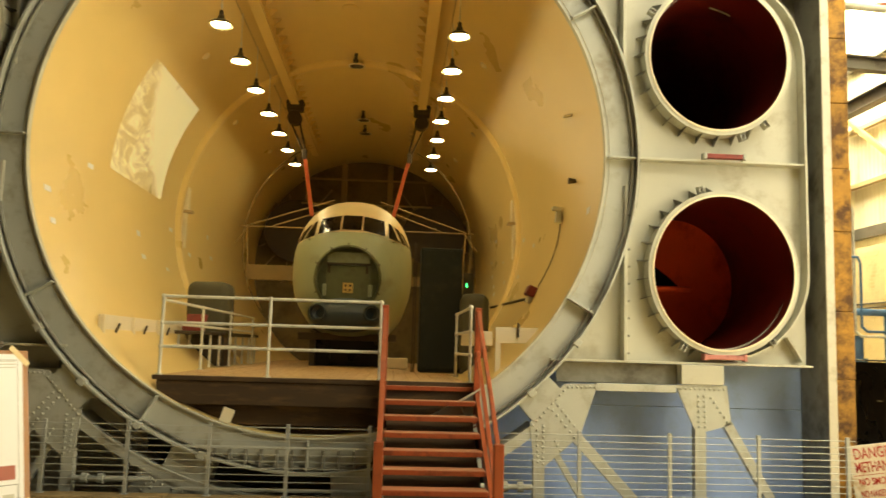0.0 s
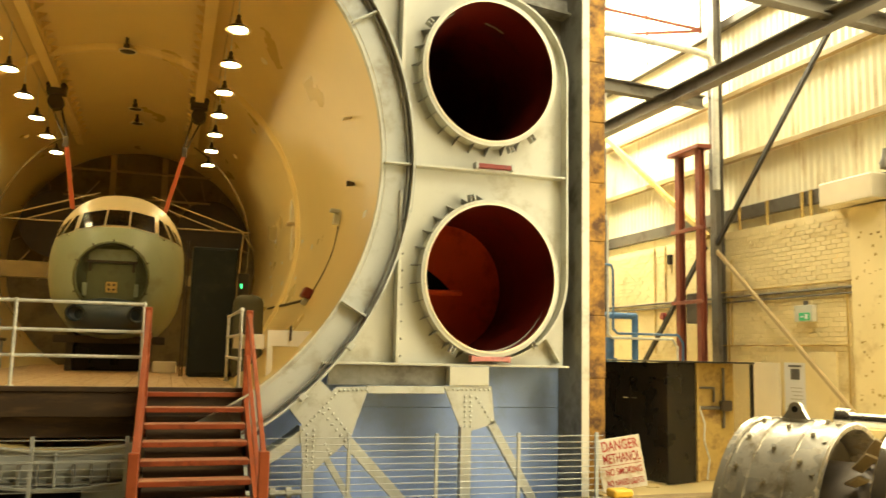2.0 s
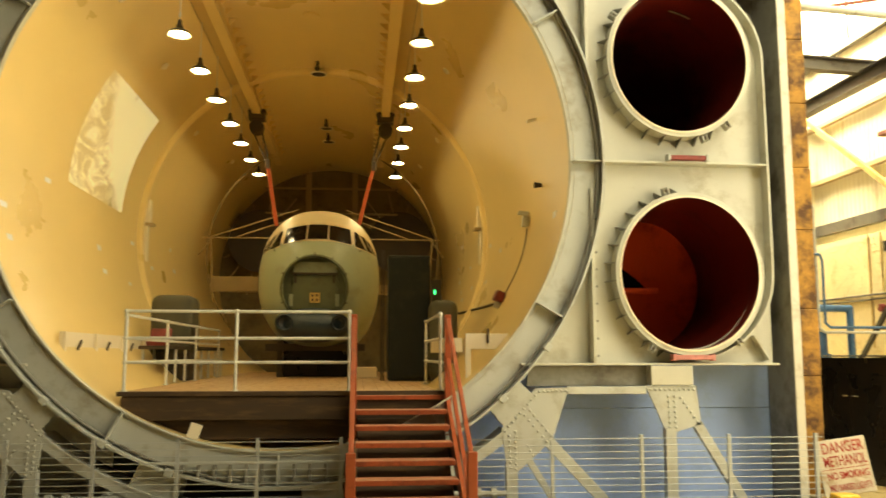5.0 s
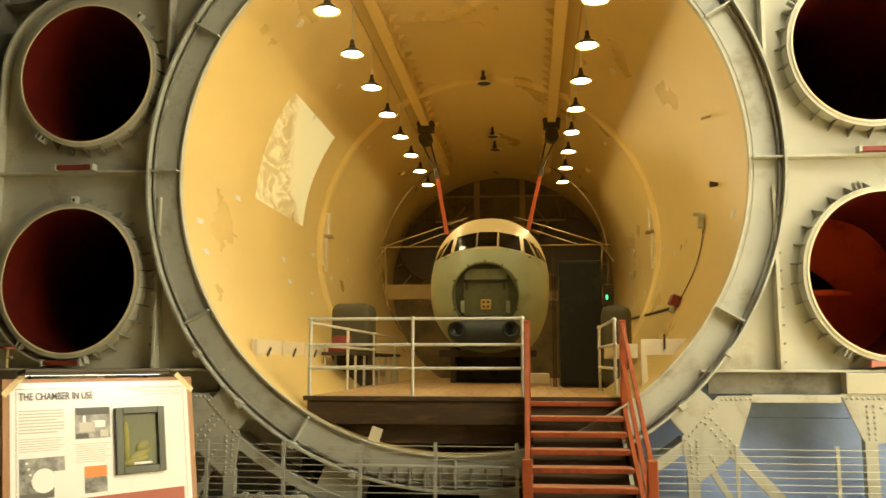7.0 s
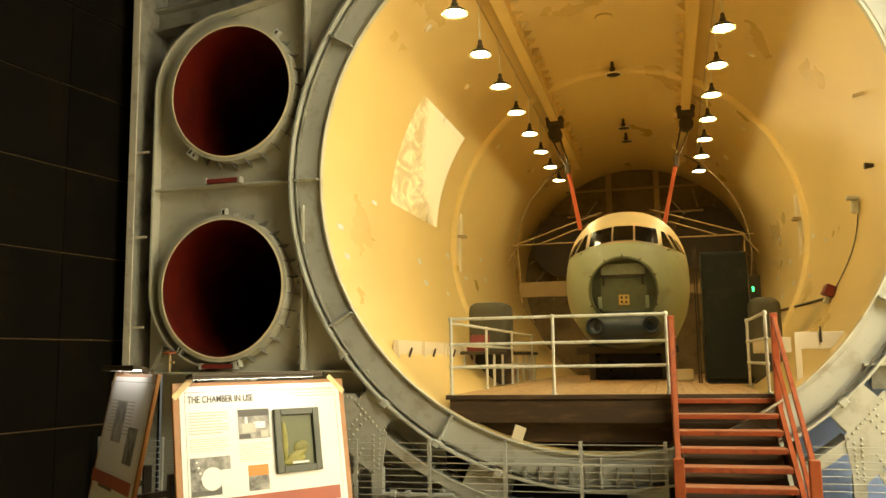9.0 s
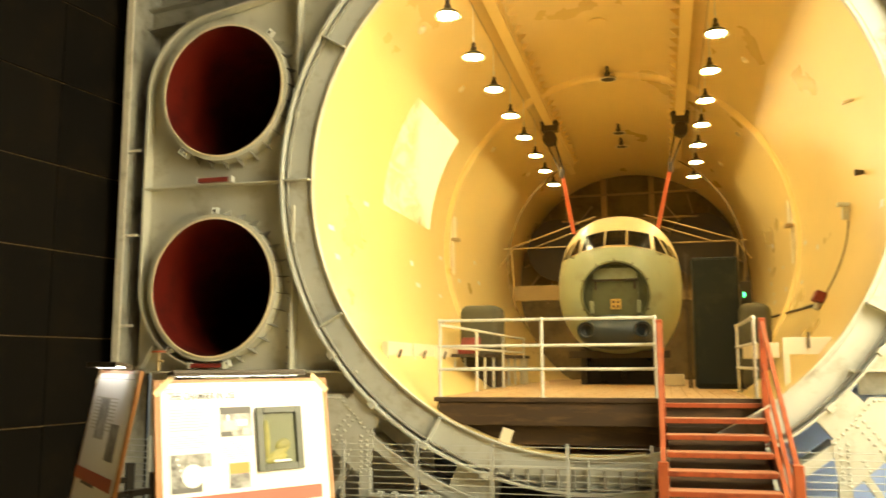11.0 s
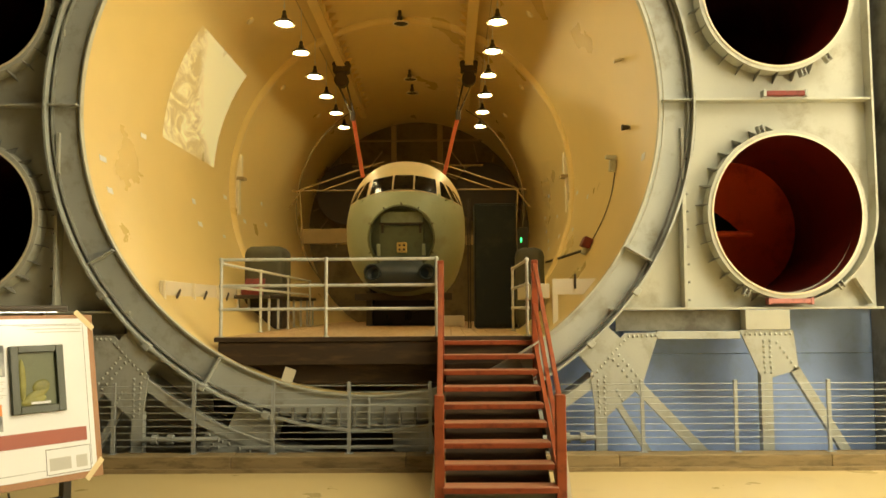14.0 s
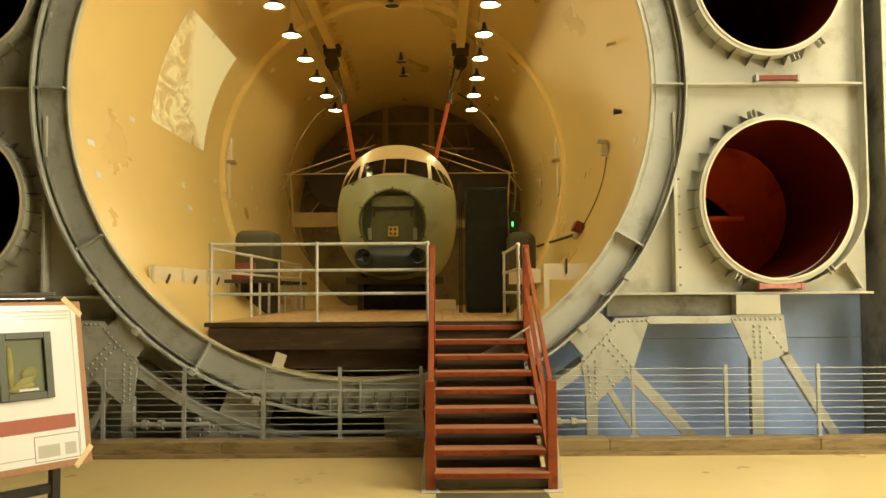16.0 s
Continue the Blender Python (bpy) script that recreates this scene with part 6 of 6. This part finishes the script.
# ---- engine casing on a tubular stand ----
def engine():
    ax = Vector((0.464, -0.886, 0.0)).normalized()
    c0 = Vector((4.13, -7.25, 1.228))
    R = 0.56
    m = Matrix.Translation(c0) @ Matrix(((ax.x, -ax.y, 0, 0), (ax.y, ax.x, 0, 0), (0, 0, 1, 0), (0, 0, 0, 1)))
    th = thing("engine_casing", (c0.x, c0.y, 0), "worn alloy engine casing with bolted bands on a tubular stand", "engine casing")
    def turned(name, prof, mat, label=""):
        bm = bmesh.new()
        lathe(bm, prof, (0, 0, 0), "x", n=64)
        bmesh.ops.transform(bm, matrix=m, verts=bm.verts)
        return part(name, bm, mat, th, label, True)
    L = 0.50
    turned("barrel", [(R - 0.10, -0.01), (R - 0.03, 0.0), (R - 0.01, 0.03), (R, 0.10), (R, L), (R - 0.02, L), (R - 0.03, 0.1), (R - 0.1, 0.05)], M_ALLOY)
    for x, w in ((0.04, 0.02), (0.15, 0.022), (0.33, 0.022), (0.46, 0.036)):
        turned("band", [(R, x - w), (R + 0.012, x - w + 0.004), (R + 0.012, x + w - 0.004), (R, x + w)], M_ALLOY)
    turned("rear_cover", [(R - 0.10, 0.0), (R - 0.14, 0.02), (0.0, 0.03)], M_ALLOYDARK)
    turned("inner_drum", [(0.0, 0.1), (0.38, 0.1), (0.38, 1.9), (0.0, 1.9)], M_DRUM, "dull grey-brown inner drum")
    turned("inner_flange", [(0.38, 0.30), (0.50, 0.30), (0.50, 0.36), (0.38, 0.36)], M_ALLOYDARK)
    k = 0
    for x in (0.10, 0.25, 0.39, 0.465):
        for a in range(20, 180, 20):
            t = radians(a + 7 * k)
            bm = bmesh.new()
            p = Vector((x, R * math.cos(t), R * math.sin(t)))
            q = Vector((x, (R + 0.02) * math.cos(t), (R + 0.02) * math.sin(t)))
            rod(bm, p, q, 0.012, 8)
            bmesh.ops.transform(bm, matrix=m, verts=bm.verts)
            part("stud", bm, M_ALLOY, th, "", True)
        k += 1
    t = radians(145)
    bm = bmesh.new()
    rod(bm, (0.24, R * math.cos(radians(205)), -R * math.sin(radians(205)) * 0.7), (0.24, (R + 0.05) * math.cos(radians(205)), -(R + 0.05) * math.sin(radians(205)) * 0.7), 0.085, 18)
    bmesh.ops.transform(bm, matrix=m, verts=bm.verts)
    part("port_cover", bm, M_ALLOY, th, "", True)
    # lifting lug
    bm = bmesh.new()
    vs = arc(0, 0.055, 0.035, 0, 180, 10) + [(-0.07, 0.0), (0.07, 0.0)]
    prism(bm, [(x + 0.22, z + R + 0.005) for x, z in vs], -0.015, 0.015)
    box(bm, 0.11, 0.33, -0.05, 0.05, R - 0.01, R + 0.015)
    bmesh.ops.transform(bm, matrix=m, verts=bm.verts)
    part("lifting_lug", bm, M_ALLOY, th)
    bm = bmesh.new()
    rod(bm, (0.22, -0.018, R + 0.06), (0.22, 0.018, R + 0.06), 0.016, 12)
    bmesh.ops.transform(bm, matrix=m, verts=bm.verts)
    part("lug_hole", bm, M_CABINET, th)
    for k in range(9):
        t = radians(50 + 16 * k)
        bm = bmesh.new()
        beam(bm, (0.56, 0.40 * math.cos(t), 0.40 * math.sin(t)), (0.66, 0.52 * math.cos(t + 0.12), 0.52 * math.sin(t + 0.12)), 0.012, 0.05, (1, 0, 0))
        bmesh.ops.transform(bm, matrix=m, verts=bm.verts)
        part("vane", bm, M_BRASSPIPE, th, "worn tan vane")
    # stand: bright hoop, long tubes, legs
    turned("hoop", [(R + 0.03, 0.72), (R + 0.07, 0.74), (R + 0.07, 0.80), (R + 0.03, 0.82), (R - 0.02, 0.80), (R - 0.02, 0.74), (R + 0.03, 0.72)], M_CHROME, "bright metal hoop")
    bm = bmesh.new()
    rod(bm, (0.28, R + 0.06, R - 0.02), (1.9, R + 0.06, R - 0.02), 0.045, 14)
    rod(bm, (0.20, R + 0.06, R - 0.02), (0.28, R + 0.06, R - 0.02), 0.07, 14)
    bmesh.ops.transform(bm, matrix=m, verts=bm.verts)
    part("rear_tube", bm, M_CHROME, th, "", True)
    bm = bmesh.new()
    rod(bm, (-0.15, -R - 0.10, 0.06), (1.9, -R - 0.10, 0.06), 0.045, 14)
    rod(bm, (-0.18, -R - 0.10, 0.02), (-0.18, -R - 0.10, 0.14), 0.03, 10)
    bmesh.ops.transform(bm, matrix=m, verts=bm.verts)
    part("front_tube", bm, M_CHROME, th, "", True)
    for x in (0.1, 1.6):
        for s in (-1, 1):
            bm = bmesh.new()
            rod(bm, (x, s * (R + 0.10), 0.05), (x, s * (R + 0.16), -1.21), 0.04, 10)
            bmesh.ops.transform(bm, matrix=m, verts=bm.verts)
            part("stand_leg", bm, M_STEEL, th, "", True)
        bm = bmesh.new()
        rod(bm, (x, -R - 0.10, -0.62), (x, R + 0.10, -0.62), 0.04, 10)
        bmesh.ops.transform(bm, matrix=m, verts=bm.verts)
        part("stand_bar", bm, M_STEEL, th, "", True)


engine()


# ---- display boards on easels ----
def board_frame(tr, head, tilt):
    u = Vector((math.cos(head), math.sin(head), 0))
    n = Vector((math.sin(head), -math.cos(head), 0))
    up = Vector((0, 0, math.cos(tilt))) - n * math.sin(tilt)
    f = u.cross(up)
    m = Matrix((u, up, f)).transposed().to_4x4()   # x to the right, y up, z to the viewer
    m.translation = Vector(tr)
    return m


BW, BH = 1.50, 1.262


def display_board(tr, head, main):
    m = board_frame(tr, head, 0.173)
    foot = m @ Vector((-BW / 2, -BH, -0.1))
    th = thing("display_board", (foot.x, foot.y, 0), "white printed display board, brown frame, on a black easel" if main else "second white printed display board turned away on an easel", "display board", "display boards")
    def slab(name, x0, x1, y0, y1, z0, z1, mat, parent=None, label=""):
        return part(name, bevel_box(x0, x1, y0, y1, z0, z1, min(0.004, (z1 - z0) / 3), 1, m), mat, parent or th, label)
    slab("backing_board", -BW, 0, -BH, 0, -0.03, 0.0, M_FRAMEWOOD)
    sheet = slab("printed_sheet", -BW + 0.05, -0.05, -BH + 0.05, -0.03, 0.0005, 0.004, M_PAPER, label="white printed sheet")
    # border rule
    for a, b, c, d in ((-BW + 0.09, -0.09, -0.076, -0.073), (-BW + 0.09, -0.09, -BH + 0.10, -BH + 0.103), (-BW + 0.09, -BW + 0.093, -BH + 0.10, -0.073), (-0.093, -0.09, -BH + 0.10, -0.073)):
        slab("border_rule", a, b, c, d, 0.0042, 0.005, M_TEXT, sheet)
    slab("red_stripe", -BW - (0.14 if main else 0.0), -0.12, -0.975, -0.87, 0.0045, 0.009, M_REDPRINT, sheet, "red-brown printed stripe")
    for x, y, r in ((-0.075, -0.045, 45), (-0.075, -BH + 0.06, -45), (-BW + 0.075, -0.045, -45)):
        part("tape_strip", bevel_box(-0.10, 0.10, -0.022, 0.022, 0.0, 0.0015, 0.0004, 1, m @ Matrix.Translation((x, y, 0.0052)) @ Matrix.Rotation(radians(-r), 4, "Z")), M_TAPE, sheet, "masking tape")
    if main:
        for k in range(8):
            w = 0.32 if k % 4 != 3 else 0.27
            slab("text_line", -1.39, -1.39 + w, -0.235 - 0.022 * k, -0.226 - 0.022 * k, 0.0042, 0.005, M_TEXTPALE, sheet)
        for k in range(6):
            slab("text_line", -1.39, -1.07 - 0.02 * (k % 3), -0.43 - 0.017 * k, -0.425 - 0.017 * k, 0.0042, 0.005, M_TEXTPALE, sheet)
        for k in range(9):
            slab("text_line", -0.99, -0.72 - 0.02 * (k % 3), -0.49 - 0.016 * k, -0.485 - 0.016 * k, 0.0042, 0.005, M_TEXTPALE, sheet)
        for k in range(3):
            slab("text_line", -0.60 + 0.06 * k, -0.11, -0.088 - 0.024 * k, -0.081 - 0.024 * k, 0.0042, 0.005, M_TEXTPALE, sheet)
        slab("photograph", -0.99, -0.72, -0.45, -0.22, 0.0042, 0.006, M_PHOTO, sheet, "grey photograph")
        for a, b, c, d, mat in ((-0.985, -0.725, -0.275, -0.225, M_TEXT), (-0.96, -0.84, -0.40, -0.33, M_TEXTPALE), (-0.86, -0.76, -0.37, -0.32, M_PAPER), (-0.985, -0.89, -0.445, -0.41, M_TEXT), (-0.80, -0.74, -0.44, -0.39, M_TEXTPALE), (-0.93, -0.91, -0.33, -0.28, M_PAPER)):
            slab("photo_tone", a, b, c, d, 0.0062, 0.007, mat, sheet)
        slab("photograph", -1.39, -1.07, -0.84, -0.56, 0.0042, 0.006, M_PHOTO, sheet, "grey photograph")
        bm = bmesh.new()
        rod(bm, (-1.22, -0.72, 0.006), (-1.22, -0.72, 0.0075), 0.085, 24)
        bmesh.ops.transform(bm, matrix=m, verts=bm.verts)
        part("photo_round_shape", bm, M_PAPER, sheet)
        for k in range(5):
            slab("photo_tone", -1.345 + 0.012 * k, -1.33 + 0.012 * k, -0.60 - 0.04 * k, -0.585 - 0.04 * k, 0.0062, 0.007, M_PAPER, sheet)
        slab("photo_tone", -1.385, -1.075, -0.835, -0.80, 0.0062, 0.007, M_TEXT, sheet)
        slab("pasted_label", -1.15, -0.96, -0.845, -0.66, 0.008, 0.0095, M_PAPER, sheet, "white pasted label")
        slab("photograph", -0.927, -0.755, -0.84, -0.65, 0.0042, 0.006, M_ORANGE, sheet, "orange and grey picture")
        slab("photo_lower_half", -0.927, -0.755, -0.84, -0.73, 0.0062, 0.007, M_PHOTO, sheet)
        slab("plan_box", -0.455, -0.10, -1.20, -1.01, 0.0042, 0.0048, M_TEXT, sheet)
        slab("plan_field", -0.45, -0.105, -1.195, -1.015, 0.0049, 0.0055, M_PAPER, sheet)
        for x0, x1 in ((-0.43, -0.26), (-0.22, -0.13)):
            slab("plan_drawing", x0, x1, -1.17, -1.08, 0.0056, 0.006, M_TEXTPALE, sheet)
        # framed recess with a relief model
        fr = thing("picture_frame", m @ Vector((-0.48, -0.73, 0)), "dark green framed shadow box with a gold relief", "framed case")
        for q0, q1, c, d in ((-0.69, -0.63, -0.735, -0.235), (-0.34, -0.28, -0.735, -0.235), (-0.63, -0.34, -0.285, -0.235), (-0.63, -0.34, -0.735, -0.68)):
            slab("frame_bar", q0, q1, c, d, 0.0045, 0.035, M_FRAMEGREEN, fr)
        slab("backing", -0.63, -0.34, -0.68, -0.285, 0.0045, 0.010, M_BULKHEAD, fr)
        for x, y, rx, ry, ang in ((-0.50, -0.60, 0.115, 0.035, 27), (-0.46, -0.54, 0.07, 0.05, 20), (-0.60, -0.49, 0.028, 0.16, 0), (-0.52, -0.64, 0.10, 0.035, 12)):
            bm = bmesh.new()
            bmesh.ops.create_uvsphere(bm, u_segments=14, v_segments=8, radius=1.0, matrix=m @ Matrix.Translation((x, y, 0.012)) @ Matrix.Rotation(radians(ang), 4, "Z") @ Matrix.Diagonal((rx, ry, 0.012, 1)))
            part("relief", bm, M_GREENART, fr, "gold-green relief", True)
        slab("caption_strip", -0.55, -0.40, -0.67, -0.652, 0.026, 0.028, M_PAPER, fr)
        words("THE CHAMBER IN USE", 0.075, 0, 0, 0, M_TEXT, sheet, "heading", m @ Matrix.Translation((-1.39, -0.155, 0.0075)) @ Matrix.Rotation(radians(-90), 4, "X"), 0.54, 0.0015)
    else:
        for k in range(10):
            slab("text_line", -1.3, -0.5, -0.25 - 0.03 * k, -0.24 - 0.03 * k, 0.0042, 0.005, M_TEXTPALE, sheet)
        slab("photograph", -0.55, -0.25, -0.75, -0.45, 0.0042, 0.006, M_PHOTO, sheet, "grey photograph")
        slab("photograph", -1.1, -0.75, -0.60, -0.25, 0.0042, 0.006, M_PHOTO, sheet, "grey photograph")
        slab("photograph", -1.2, -0.7, -1.0, -0.9, 0.0042, 0.006, M_TEXT, sheet)
    # strip light on top, black easel
    lt = slab("lamp_trough", -BW + 0.1, -0.28, 0.02, 0.05, 0.02, 0.14, M_BROWNDARK, label="slim dark lamp trough")
    slab("lamp_tube", -BW + 0.14, -0.32, 0.012, 0.019, 0.05, 0.12, M_STRIP, lt, "glowing strip")
    slab("trough_lip", -BW + 0.1, -0.28, 0.002, 0.0195, 0.125, 0.14, M_BROWNDARK, lt)
    for x in (-BW + 0.2, -0.4):
        slab("lamp_arm", x - 0.01, x + 0.01, 0.0, 0.045, -0.03, 0.02, M_BROWNDARK)
    u = Vector((math.cos(head), math.sin(head), 0))
    n = Vector((math.sin(head), -math.cos(head), 0))
    back = Vector(tr) - n * (0.60 if main else 0.25)
    legs = [Vector((back.x, back.y, 0)) + u * s for s in ((-0.85, 0.16) if main else (-BW + 0.3, -0.4))]
    for p in legs:
        bm = bmesh.new()
        beam(bm, (p.x, p.y, 0.06), (p.x, p.y, 1.15), 0.07, 0.07, n)
        part("easel_leg", bm, M_CABINET, th, "black steel upright")
        bm = bmesh.new()
        base = Vector((p.x, p.y, 0.03))
        beam(bm, base - u * 0.45, base + u * 0.47, 0.08, 0.055)
        part("easel_foot", bm, M_CABINET, th)
        bm = bmesh.new()
        beam(bm, (p.x, p.y, 1.0), m @ Vector((-0.3 if p is legs[1] else -BW + 0.3, -BH + 0.25, -0.035)), 0.05, 0.05)
        part("easel_arm", bm, M_CABINET, th)
    for z in (0.62, 0.36):
        bm = bmesh.new()
        a, b = legs
        beam(bm, (a.x, a.y, z), (b.x, b.y, z), 0.04, 0.08)
        part("easel_crossbar", bm, M_CABINET, th)
    bm = bmesh.new()
    c = m @ Vector((-0.7, -BH, -0.08))
    pipe(bm, [(c.x, c.y, 0.66), (c.x + 0.05, c.y, 0.4), (c.x - 0.05, c.y + 0.05, 0.15), (c.x + 0.15, c.y + 0.1, 0.05), (c.x + 0.3, c.y - 0.1, 0.03)], 0.008, 6)
    part("cable", bm, M_BROWNDARK, th, "", True)


M_STRIP = glow("strip_light", (1.0, 0.93, 0.78), 6)
display_board((-1.839, -4.17, 1.929), 0.949, True)
display_board((-3.085, -5.0, 1.995), -0.727, False)
bm = bmesh.new()
pipe(bm, [(4.35, -4.55, 0.006), (4.4, -4.2, 0.006), (4.55, -4.0, 0.006), (4.72, -4.2, 0.006), (4.78, -4.6, 0.006)], 0.006, 6)
one("floor_cable", bm, M_BROWNDARK, "thin cable looped on the floor", "cable", smooth=True)

# small tap on the foot rib of the west plate
tap = thing("valve_tap", (-6.135, -0.08, 1.97), "small brass tap with a red wheel on the foot rib", "valve")
bm = bmesh.new()
rod(bm, (-6.135, -0.06, 1.96), (-6.135, -0.06, 2.22), 0.022, 12)
rod(bm, (-6.135, -0.06, 2.10), (-6.06, -0.06, 2.10), 0.018, 12)
part("tap_body", bm, M_BRASSPIPE, tap, "", True)
bm = bmesh.new()
rod(bm, (-6.135, -0.06, 2.22), (-6.135, -0.06, 2.245), 0.10, 20)
part("tap_wheel", bm, M_STAIR, tap, "red hand wheel", True)

# brickwork last
stone_courses(wall_e, XW, -5.0, 9.4, 0.0, 4.42, 0.225, 0.075, (-0.9, 2.2, 2.2, 4.4), M_BRICK, 9)
